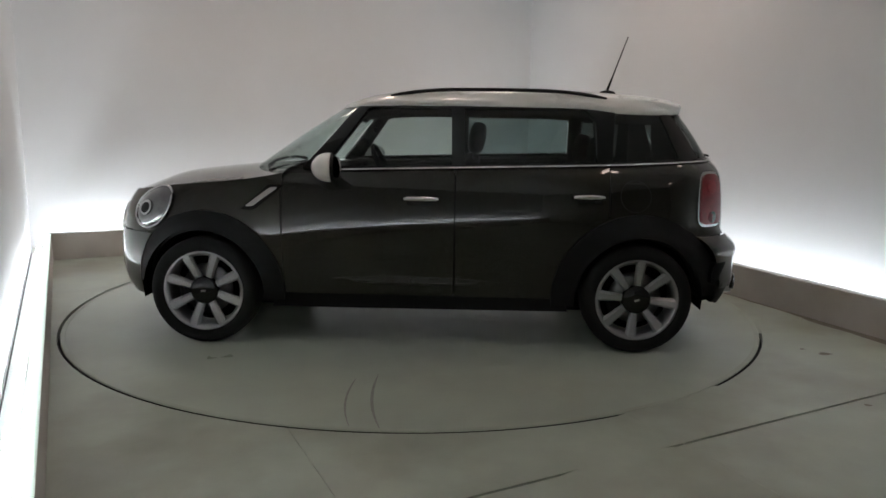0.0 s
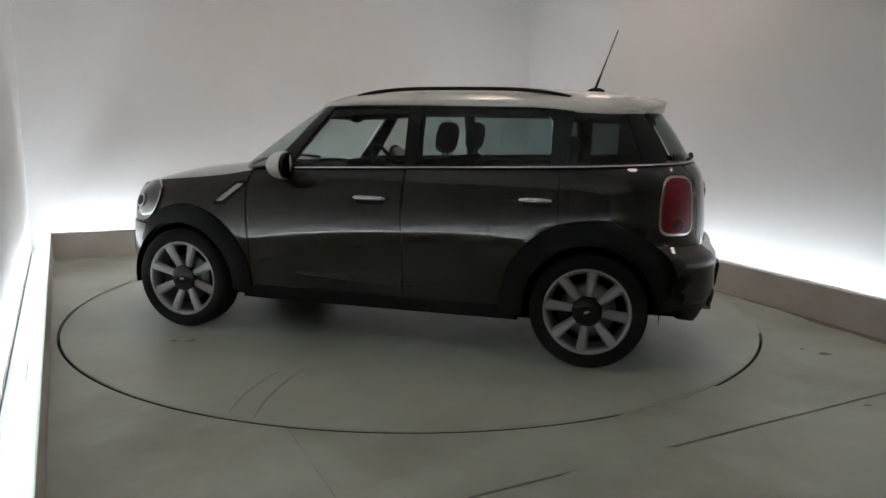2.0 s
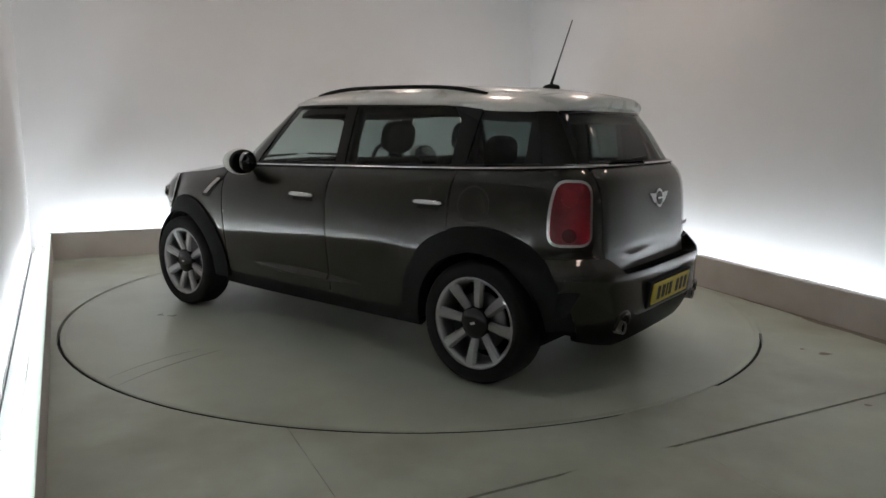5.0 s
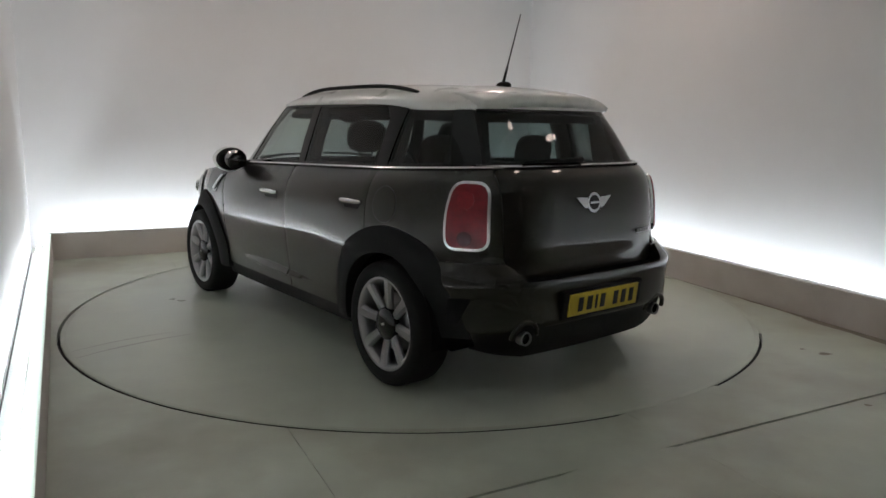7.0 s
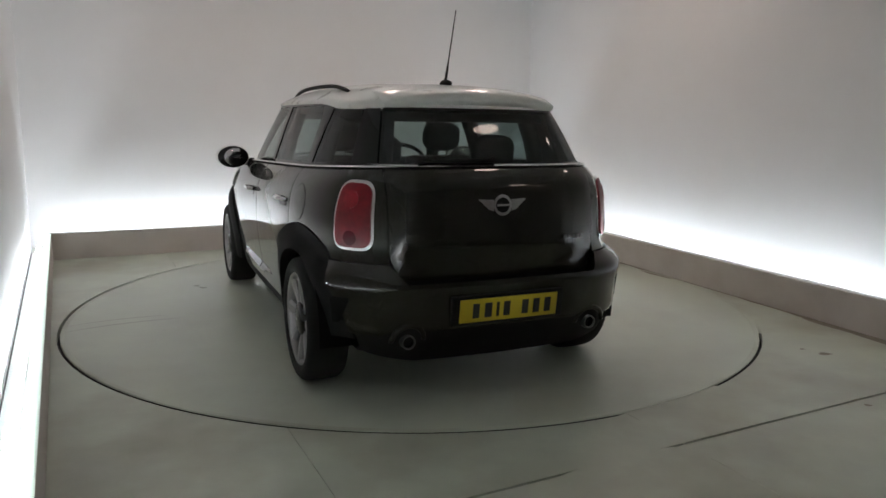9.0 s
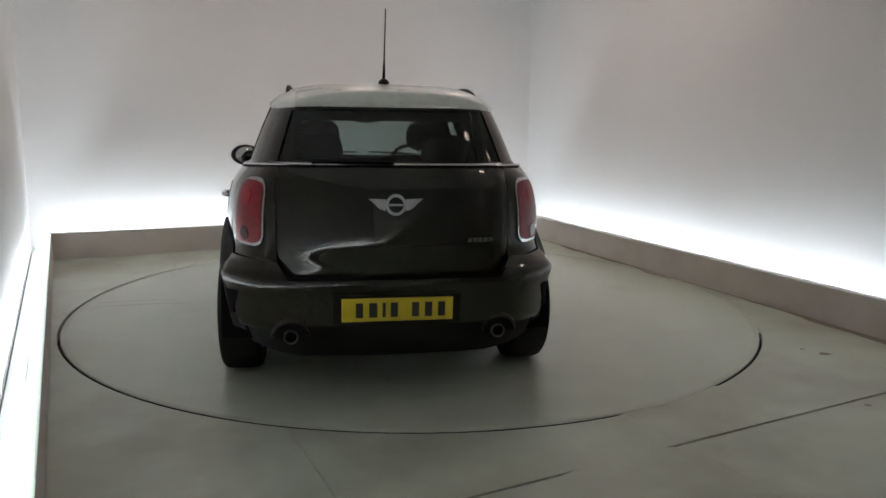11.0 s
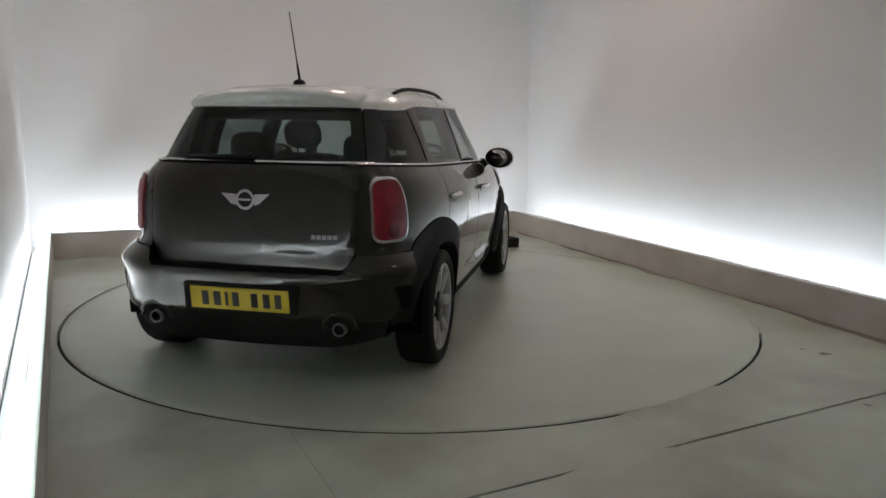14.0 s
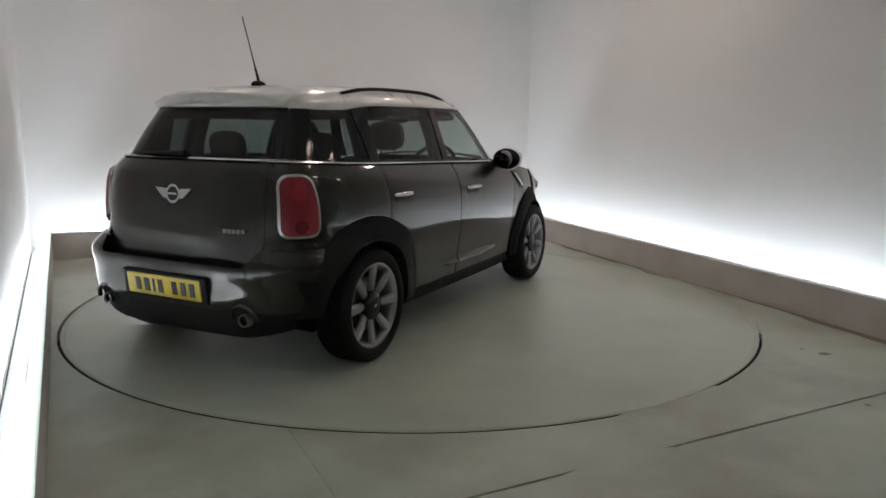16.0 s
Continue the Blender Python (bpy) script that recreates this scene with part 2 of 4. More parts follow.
            bm = bmesh.new()
            prism(bm, [uv(*p) for p in c], 0.0505, z0 + 0.011)
            bmesh.ops.recalc_face_normals(bm, faces=bm.faces[:])
            part("batten", bm, M_LEDGE, root, "", False)
    # black strip laid beside the gap so the wall foot joint reads dark
    quad("trough_joint", strip(0, "left", wl - 0.020, wl - 0.013), 0.0505, 0.056, M_GAP, label="black strip for the dark joint along the wall foot", category="cable")
    cl = left(BACK) - wl
    quad("wall_left", [(left(V0) - wl - 0.15, V0), (left(V0) - wl, V0), (cl, BACK + wb), (cl - 0.15, BACK + wb)], -0.12, H, M_WALL, label="white painted studio wall lit from below", category="wall")
    quad("wall_back", [(cl - 0.15, BACK + wb), (right(BACK + wb) + wr + 0.15, BACK + wb), (right(BACK + wb) + wr + 0.15, BACK + wb + 0.15), (cl - 0.15, BACK + wb + 0.15)], -0.12, H, M_WALL, label="white painted studio back wall lit from below", category="wall")
    quad("wall_right", [(right(V0) + wr, V0), (right(V0) + wr + 0.15, V0), (right(BACK + wb) + wr + 0.15, BACK + wb), (right(BACK + wb) + wr, BACK + wb)], -0.12, H, M_WALL, label="white painted studio wall with soft light gradient", category="wall")
    quad("wall_panel", [(1.02, BACK + wb - 0.003), (2.75, BACK + wb - 0.003), (2.75, BACK + wb), (1.02, BACK + wb)], 0.30, 1.275, M_WALL, label="thin white board fixed to the back wall", category="wall panel")
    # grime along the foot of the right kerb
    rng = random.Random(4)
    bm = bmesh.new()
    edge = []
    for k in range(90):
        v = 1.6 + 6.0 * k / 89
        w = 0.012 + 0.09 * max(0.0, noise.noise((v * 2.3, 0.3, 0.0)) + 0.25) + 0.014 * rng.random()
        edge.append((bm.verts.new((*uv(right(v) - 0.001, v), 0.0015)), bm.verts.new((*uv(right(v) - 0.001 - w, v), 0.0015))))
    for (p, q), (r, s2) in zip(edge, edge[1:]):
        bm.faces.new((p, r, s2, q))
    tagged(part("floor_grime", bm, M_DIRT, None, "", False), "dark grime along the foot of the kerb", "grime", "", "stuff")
    # dust that fills stretches of the round joint
    for k0, k1 in ((-65, -47), (-19, 42)):
        bm = bmesh.new()
        rows = []
        for k in range(41):
            a = radians(k0 + (k1 - k0) * k / 40)
            z = 0.0006 - 0.010 * abs(k / 20 - 1) ** 7
            rows.append([bm.verts.new((CENTRE[0] + r * math.cos(a), CENTRE[1] + r * math.sin(a), z)) for r in (RADIUS - 0.0115, RADIUS + 0.0105)])
        for (p, q), (r, s2) in zip(rows, rows[1:]):
            bm.faces.new((p, q, s2, r))
        tagged(part("joint_dust", bm, M_FLOOR, None, "", False), "grey dust packed in the round floor joint", "dust", "", "stuff")
    # and the straight joints
    for (u0, v0), (u1, v1) in (((1.60, 2.10), (2.20, 2.10)), ((2.24, 1.86), (2.24, 2.46))):
        bm = bmesh.new()
        rows = []
        for k in range(21):
            f = k / 20
            u, v, z = u0 + (u1 - u0) * f, v0 + (v1 - v0) * f, 0.0006 - 0.010 * abs(2 * f - 1) ** 7
            du, dv = (0.0, 0.010) if v0 == v1 else (0.003, 0.0)
            rows.append((bm.verts.new((*uv(u - du, v - dv), z)), bm.verts.new((*uv(u + du, v + dv), z))))
        for (p, q), (r, s2) in zip(rows, rows[1:]):
            bm.faces.new((p, q, s2, r))
        bmesh.ops.recalc_face_normals(bm, faces=bm.faces[:])
        tagged(part("joint_dust", bm, M_FLOOR, None, "", False), "grey dust packed in the straight floor joint", "dust", "", "stuff")
    # small dark spots on the floor
    for (x, y), r in (((2.31, 4.16), 0.04), ((2.22, 4.25), 0.018), ((2.1, 3.35), 0.02)):
        bm = bmesh.new()
        ring = [bm.verts.new((r * (1 + 0.35 * math.sin(3 * t2 + x)) * math.cos(t2), 0.6 * r * (1 + 0.3 * math.cos(2 * t2 + y)) * math.sin(t2), 0.002)) for t2 in [k * math.tau / 14 for k in range(14)]]
        bm.faces.new(ring)
        spot = part("floor_spot", bm, M_DIRT, None, "", False)
        tagged(spot, "small dark oil spot on the floor", "stain", "floor spots")
        spot.location = (x, y, 0)
    # unseen wall added to close the room and shape the car's reflections
    quad("wall_front", [(-1.2, V0 - 0.15), (6, V0 - 0.15), (6, V0), (-1.2, V0)], -0.12, H, M_DIM, label="plain grey unseen wall added behind the camera", category="wall")
    quad("ceiling", [(-1.2, V0 - 0.15), (6.2, V0 - 0.15), (6.2, BACK + 0.8), (-1.2, BACK + 0.8)], H, H + 0.1, M_CEIL, label="plain pale ceiling", category="ceiling")


def build_turntable():
    bm = bmesh.new()
    n = 180
    rings = [0.0, 0.6, 1.2, 1.8, RADIUS - 0.012, RADIUS - 0.009]
    grid = []
    for r in rings[1:]:
        grid.append([bm.verts.new((r * math.cos(i * math.tau / n), r * math.sin(i * math.tau / n), 0.0 if r < RADIUS - 0.01 else -0.003)) for i in range(n)])
    mid = bm.verts.new((0, 0, 0))
    for i in range(n):
        j = (i + 1) % n
        bm.faces.new((mid, grid[0][i], grid[0][j]))
        for a, b in zip(grid, grid[1:]):
            bm.faces.new((a[i], b[i], b[j], a[j]))
    root = part("turntable", bm, M_DISC, None, "", False)
    tagged(root, "large round grey painted turntable flush with the floor", "turntable")
    root.location = (*CENTRE, 0)
    v, f = [], []
    for r, z in ((RADIUS - 0.040, 0.001), (RADIUS - 0.038, 0.0025), (RADIUS - 0.014, 0.0025), (RADIUS - 0.011, 0.0)):
        v += [(r * math.cos(i * math.tau / n), r * math.sin(i * math.tau / n), z) for i in range(n)]
    for k in range(3):
        f += [(k * n + i, (k + 1) * n + i, (k + 1) * n + (i + 1) % n, k * n + (i + 1) % n) for i in range(n)]
    rs = RADIUS - 0.0095
    sv = [(rs * math.cos(i * math.tau / n), rs * math.sin(i * math.tau / n), z) for z in (-0.003, -0.048) for i in range(n)]
    # skirt coloured near black, as the shade inside the open joint
    mesh_object("skirt", sv, [(i, n + i, n + (i + 1) % n, (i + 1) % n) for i in range(n)], M_GAP, root, "skirt coloured near black for the dark joint", False)
    mesh_object("edge_ring", v, f, M_FLOOR, root, "worn painted steel edge ring", False)
    # scuffs left by tyres
    for r0, r1, a0, w in ((1.72, 2.42, 88.0, 0.016), (1.80, 2.40, 84.6, 0.012)):
        bm = bmesh.new()
        rows = []
        for k in range(11):
            r = r0 + (r1 - r0) * k / 10
            a = radians(a0 + 3.0 * (k / 10) ** 2)
            ww = w * (0.3 + 0.7 * math.sin(math.pi * k / 10)) / 2
            dx, dy = math.cos(a), math.sin(a)
            rows.append((bm.verts.new((r * dx - ww * dy, r * dy + ww * dx, 0.0012)), bm.verts.new((r * dx + ww * dy, r * dy - ww * dx, 0.0012))))
        for (p, q), (s2, t2) in zip(rows, rows[1:]):
            bm.faces.new((p, q, t2, s2))
        part("scuff_mark", bm, M_SCUFF, root, "faint tyre scuff", False)
    return root


def build_block():
    bm = bmesh.new()
    box(bm, -0.17, 0.17, -0.08, 0.08, 0, 0.105, 0.012)
    ob = part("rubber_block", bm, M_PLASTIC, None, "", False)
    box_label = "small black rubber block lying on the floor by the kerb"
    tagged(ob, box_label, "block")
    ob.matrix_basis = pose(0.66, 7.86, 0.0, 0, 0, 26)
    return ob


def build_lamps():
    for u, v, k in ((2.9, 2.3, 0.8), (4.6, 2.5, 0.8), (2.3, 4.5, 1.0), (0.9, 6.6, 1.0), (2.4, 6.6, 1.0), (3.9, 6.4, 1.0), (4.3, 5.0, 1.0), (4.4, -1.4, 0.8)):
        root = tagged(new("ceiling_lamp"), "round glowing ceiling lamp in a white ring", "lamp", "ceiling lamps")
        bm = bmesh.new()
        bmesh.ops.create_cone(bm, cap_ends=True, segments=32, radius1=0.145 * k, radius2=0.150 * k, depth=0.03)
        part("diffuser", bm, M_LAMP if k == 1.0 else M_LAMP_SOFT, root, "", False)
        n = 32
        prof = ((0.157, 0.02), (0.157, -0.022), (0.163, -0.026), (0.179, -0.026), (0.185, -0.022), (0.185, 0.02))
        v2 = [(k * r * math.cos(j * math.tau / n), k * r * math.sin(j * math.tau / n), z) for r, z in prof for j in range(n)]
        f2 = [(q * n + j, (q + 1) * n + j, (q + 1) * n + (j + 1) % n, q * n + (j + 1) % n) for q in range(5) for j in range(n)]
        mesh_object("ring", v2, f2, M_LEDGE, root, "", False)
        root.location = (*uv(u, v), H - 0.026)


build_room()
turntable = build_turntable()
build_block()
build_lamps()


# ---- the car: x forward, y to its left, z up, origin on the ground midway between the axles ----
def smooth_table(points):
    xs = [p[0] for p in points]
    ys = [p[1] for p in points]
    n = len(xs)
    sl = [(ys[i + 1] - ys[i]) / (xs[i + 1] - xs[i]) for i in range(n - 1)]
    tan = [sl[0]] + [(sl[i - 1] + sl[i]) / 2 if sl[i - 1] * sl[i] > 0 else 0.0 for i in range(1, n - 1)] + [sl[-1]]

    def f(x):
        if x <= xs[0]:
            return ys[0] + tan[0] * (x - xs[0])
        if x >= xs[-1]:
            return ys[-1] + tan[-1] * (x - xs[-1])
        i = 0
        while x > xs[i + 1]:
            i += 1
        d = xs[i + 1] - xs[i]
        s = (x - xs[i]) / d
        return (ys[i] * (1 + 2 * s) * (1 - s) ** 2 + tan[i] * d * s * (1 - s) ** 2 + ys[i + 1] * s * s * (3 - 2 * s) + tan[i + 1] * d * s * s * (s - 1))
    return f


class Surface:
    """A shell whose plan outline at each height is a rounded box; q runs round it from the middle of the rear, along the left side, to the middle of the front."""

    def __init__(self, half, rear, front, n_rear, n_front, z_ref, rising=False):
        self.rising = rising
        self.half, self.rear, self.front = smooth_table(half), smooth_table(rear), smooth_table(front)
        self.n_rear, self.n_front = n_rear, n_front
        a, b, c = self.rear(z_ref), self.half(z_ref), self.front(z_ref)
        self.phi, self.arc = [], []
        last, total = None, 0.0
        for i in range(4001):
            u = i / 2000 - 1                     # closer samples at the rear and front middles
            t = math.pi / 2 * (1 + math.copysign(1 - (1 - abs(u)) ** 4, u))
            p = self.at_phi(t, a, b, c)
            if last:
                total += math.hypot(p[0] - last[0], p[1] - last[1])
            last = p
            self.phi.append(t)
            self.arc.append(total)
        self.length = total

    def boxy(self, z):
        """How square the rear corners are: the bumper is squarer than the body above it."""
        if not self.rising:
            return self.n_rear
        return self.n_rear + 1.1 * min(1.0, max(0.0, (0.74 - z) / 0.12))

    def at_phi(self, t, a, b, c, n=None):
        co, si = math.cos(t), math.sin(t)
        if co >= 0:
            k = 2 / (n or self.n_rear)
            return -a * co ** k, b * max(0, si) ** k
        k = 2 / self.n_front
        return c * (-co) ** k, b * max(0, si) ** k

    def raw(self, q, z):
        flip = 1
        if q < 0:
            q, flip = -q, -1
        elif q > self.length:
            q, flip = 2 * self.length - q, -1
        t = float(np.interp(q, self.arc, self.phi))
        a, c = self.rear(z), self.front(z)
        x, y = self.at_phi(t, a, 1.0, c, self.boxy(z))
        return Vector((x, y * self.width(x, z) * flip, z))

    def width(self, x, z):
        """Half width; the shoulder of the lower body rises towards the rear."""
        if self.rising:
            z -= (belt(min(x, 0.8)) - 1.077) * min(1.0, max(0.0, (z - 0.8) / 0.25))
        return self.half(z)

    def normal(self, q, z):
        d = 0.004
        du = self.raw(q + d, z) - self.raw(q - d, z)
        dz = self.raw(q, z + d) - self.raw(q, z - d)
        n = dz.cross(du)
        return n.normalized() if n.length > 1e-12 else Vector((0, 0, 1))

    def point(self, q, z, off=0.0):
        p = self.raw(q, z)
        return p + self.normal(q, z) * off if off else p

    def qx(self, x, z):
        """q of the place on the left side at x."""
        if x < 0:
            t = math.acos(min(1, -x / self.rear(z)) ** (self.boxy(z) / 2))
        else:
            t = math.pi - math.acos(min(1, x / self.front(z)) ** (self.n_front / 2))
        return float(np.interp(t, self.phi, self.arc))

    def qy(self, y, z):
        """q of the place on the rear at y."""
        t = math.asin(min(1, abs(y) / self.width(-1.8, z)) ** (self.boxy(z) / 2))
        q = float(np.interp(t, self.phi, self.arc))
        return q if y >= 0 else -q


def belt(x):
    return 1.077 - 0.030 * x if x > -1.2 else 1.113 - 0.045 * (x + 1.2)


LOWER = Surface(
    half=[(0.15, 0.78), (0.22, 0.815), (0.30, 0.838), (0.42, 0.852), (0.60, 0.876), (0.75, 0.885), (0.88, 0.880), (0.94, 0.868), (0.99, 0.850), (1.03, 0.824), (1.06, 0.801), (1.08, 0.780), (1.10, 0.752), (1.12, 0.715)],
    rear=[(0.15, 1.84), (0.24, 1.905), (0.32, 1.945), (0.42, 1.972), (0.50, 1.974), (0.58, 1.966), (0.64, 1.948), (0.70, 1.912), (0.80, 1.905), (0.95, 1.896), (1.03, 1.886), (1.08, 1.870), (1.11, 1.852), (1.135, 1.828), (1.155, 1.798), (1.17, 1.765)],
    front=[(0.15, 1.92), (0.22, 1.98), (0.32, 2.03), (0.45, 2.05), (0.60, 2.035), (0.75, 2.01), (0.85, 1.965), (0.95, 1.885), (1.05, 1.80), (1.15, 1.7)],
    n_rear=4.5, n_front=3.5, z_ref=0.8, rising=True)
CABIN = Surface(
    half=[(1.00, 0.800), (1.08, 0.773), (1.15, 0.748), (1.30, 0.693), (1.45, 0.632), (1.52, 0.60)],
    rear=[(1.00, 1.875), (1.08, 1.845), (1.15, 1.803), (1.30, 1.710), (1.45, 1.597), (1.52, 1.54)],
    front=[(1.00, 1.22), (1.08, 1.09), (1.15, 0.99), (1.30, 0.765), (1.45, 0.52), (1.52, 0.42)],
    n_rear=4.5, n_front=3.0, z_ref=1.2)


def dense(poly, step):
    out = []
    for a, b in zip(poly, poly[1:] + poly[:1]):
        n = max(1, int(math.hypot(b[0] - a[0], b[1] - a[1]) / step))
        out += [(a[0] + (b[0] - a[0]) * i / n, a[1] + (b[1] - a[1]) * i / n) for i in range(n)]
    return out


def round_poly(poly, r, steps=4):
    """Rounds the corners of an outline."""
    out = []
    n = len(poly)
    for i in range(n):
        p, a, b = Vector(poly[i]), Vector(poly[i - 1]), Vector(poly[(i + 1) % n])
        d = min(r, (a - p).length * 0.45, (b - p).length * 0.45)
        s, e = p + (a - p).normalized() * d, p + (b - p).normalized() * d
        for k in range(steps + 1):
            t = k / steps
            out.append(tuple(s * (1 - t) ** 2 + p * 2 * t * (1 - t) + e * t * t))
    return out


def inside(x, y, poly):
    hit = False
    for (x1, y1), (x2, y2) in zip(poly, poly[1:] + poly[:1]):
        if (y1 > y) != (y2 > y) and x < (x2 - x1) * (y - y1) / (y2 - y1) + x1:
            hit = not hit
    return hit


def panel_mesh(surf, poly, off=0.0, depth=0.014, step=0.05, side=1, edge=0.0008, bulge=None):
    """Vertices and faces of a pressed panel: an outline in (q, z) laid on a surface, with its edges turned inwards."""
    rim = dense(poly, step)
    n = len(rim)
    qs, zs = [p[0] for p in rim], [p[1] for p in rim]
    extra = []
    nq = int((max(qs) - min(qs)) / step) + 1
    nz = int((max(zs) - min(zs)) / step) + 1
    near = np.array(rim)
    for i in range(nq + 1):
        for j in range(nz + 1):
            q, z = min(qs) + i * step, min(zs) + j * step
            if inside(q, z, rim) and np.min(np.hypot(near[:, 0] - q, near[:, 1] - z)) > step * 0.4:
                extra.append((q, z))
    vs, es, fs, ov, oe, of = delaunay_2d_cdt([Vector(p) for p in rim + extra], [(i, (i + 1) % n) for i in range(n)], [], 1, 1e-6)
    place = {}
    for i, o in enumerate(ov):
        for k in o:
            place[k] = i
    order = [place[i] for i in range(n)]
    on_rim = set(order)
    verts = []
    for i, v in enumerate(vs):
        o = off - (edge if i in on_rim else 0.0) + (bulge(v.x, v.y) if bulge else 0.0)
        verts.append(surf.point(v.x, v.y, o))
    area = sum(a[0] * b[1] - b[0] * a[1] for a, b in zip(rim, rim[1:] + rim[:1]))
    faces = []
    for f in fs:
        f = list(f)
        a, b, c = (vs[k] for k in f[:3])
        if (b - a).cross(c - a) > 0:        # q runs to the right seen from outside on the rear, so this winding faces in
            f.reverse()
        faces.append(f)
    base = len(verts)
    verts += [verts[k].copy() for k in order]        # own corners, so that the turned edge stays crisp
    for k in order:
        v = vs[k]
        verts.append(surf.point(v.x, v.y, off - depth))
    for i in range(n):
        j = (i + 1) % n
        quad_face = [base + i, base + j, base + n + j, base + n + i]
        if area < 0:
            quad_face.reverse()
        faces.append(quad_face)
    if side < 0:
        verts = [Vector((v.x, -v.y, v.z)) for v in verts]
        faces = [list(reversed(f)) for f in faces]
    return verts, faces


def panel(name, surf, poly, mat, parent, label="", **kw):
    v, f = panel_mesh(surf, poly, **kw)
    return mesh_object(name, v, f, mat, parent, label)


def join_mesh(parts):
    verts, faces = [], []
    for v, f in parts:
        b = len(verts)
        verts += v
        faces += [[i + b for i in g] for g in f]
    return verts, faces


def side_poly(surf, pts):
    """An outline given in x and z, laid on the left side."""
    return [(surf.qx(x, z), z) for x, z in dense(pts, 0.04)]


def open_side(surf, pts):
    """The same for a line that is not closed."""
    fine = []
    for a, b in zip(pts, pts[1:]):
        n = max(1, int(math.hypot(b[0] - a[0], b[1] - a[1]) / 0.04))
        fine += [(a[0] + (b[0] - a[0]) * i / n, a[1] + (b[1] - a[1]) * i / n) for i in range(n)]
    return [(surf.qx(x, z), z) for x, z in fine + [pts[-1]]]


def rear_poly(surf, pts):
    """An outline given in y and z, laid on the rear."""
    return [(surf.qy(y, z), z) for y, z in dense(pts, 0.04)]


def inset_poly(poly, d):
    """An outline drawn in by d on all sides."""
    n = len(poly)
    turn_way = 1 if sum(a[0] * b[1] - b[0] * a[1] for a, b in zip(poly, poly[1:] + poly[:1])) > 0 else -1
    out = []
    for i in range(n):
        a, p, b = Vector(poly[i - 1]), Vector(poly[i]), Vector(poly[(i + 1) % n])
        e = (p - a).normalized() + (b - p).normalized()
        e = e.normalized() if e.length > 1e-9 else Vector((1, 0))
        out.append((p.x - e.y * d * turn_way, p.y + e.x * d * turn_way))
    return out


def arc_pts(cx, cz, r, a0, a1, n=18):
    return [(cx + r * math.cos(radians(a0 + (a1 - a0) * i / n)), cz + r * math.sin(radians(a0 + (a1 - a0) * i / n))) for i in range(n + 1)]


AXLE_F, AXLE_R, HUB = 1.2975, -1.2975, 0.325


def lathe(profile, n=48, flip=False):
    """A solid of revolution round y from (radius, y) pairs."""
    vs, fs = [], []
    for r, y in profile:
        for i in range(n):
            a = i * math.tau / n
            vs.append((r * math.cos(a), y, r * math.sin(a)))
    for k in range(len(profile) - 1):
        for i in range(n):
            j = (i + 1) % n
            f = [k * n + i, k * n + j, (k + 1) * n + j, (k + 1) * n + i]
            fs.append(f[::-1] if flip else f)
    return vs, fs


def tube(points, r, n=10):
    """A round bar along a line of points."""
    vs, fs = [], []
    pts = [Vector(p) for p in points]
    for k, p in enumerate(pts):
        d = (pts[min(k + 1, len(pts) - 1)] - pts[max(k - 1, 0)]).normalized()
        a = d.cross(Vector((0, 0, 1)) if abs(d.z) < 0.9 else Vector((1, 0, 0))).normalized()
        b = a.cross(d)
        rad = r[k] if isinstance(r, (list, tuple)) else r
        vs += [p + a * rad * math.cos(i * math.tau / n) + b * rad * math.sin(i * math.tau / n) for i in range(n)]
    for k in range(len(pts) - 1):
        for i in range(n):
            j = (i + 1) % n
            fs.append([k * n + i, (k + 1) * n + i, (k + 1) * n + j, k * n + j])
    fs.append(list(range(n)))
    fs.append([(len(pts) - 1) * n + i for i in reversed(range(n))])
    return vs, fs


def blob(bm, c, r, m=None, segs=20):
    got = bmesh.ops.create_uvsphere(bm, u_segments=segs, v_segments=segs // 2, radius=1)["verts"]
    for v in got:
        v.co = Vector((v.co.x * r[0], v.co.y * r[1], v.co.z * r[2]))
    bmesh.ops.transform(bm, matrix=Matrix.Translation(c) @ (m or Matrix()), verts=got)
    return got


WB = 0.25                       # lower edge of the painted body
ARCH_F, ARCH_R = 0.482, 0.503   # outer radius of the arch trims


def arch_over(cx, r, z0, z1):
    """Points over a wheel from behind it, at height z0, to before it, at height z1."""
    a0 = 180 - math.degrees(math.asin((z0 - HUB) / r))
    a1 = math.degrees(math.asin((z1 - HUB) / r))
    return arc_pts(cx, HUB, r, a0, a1, 22)


def wing_top(x):
    return smooth_table([(0.80, 1.040), (1.0, 1.005), (1.2, 0.982), (1.45, 0.958), (1.7, 0.925), (1.96, 0.872)])(x)


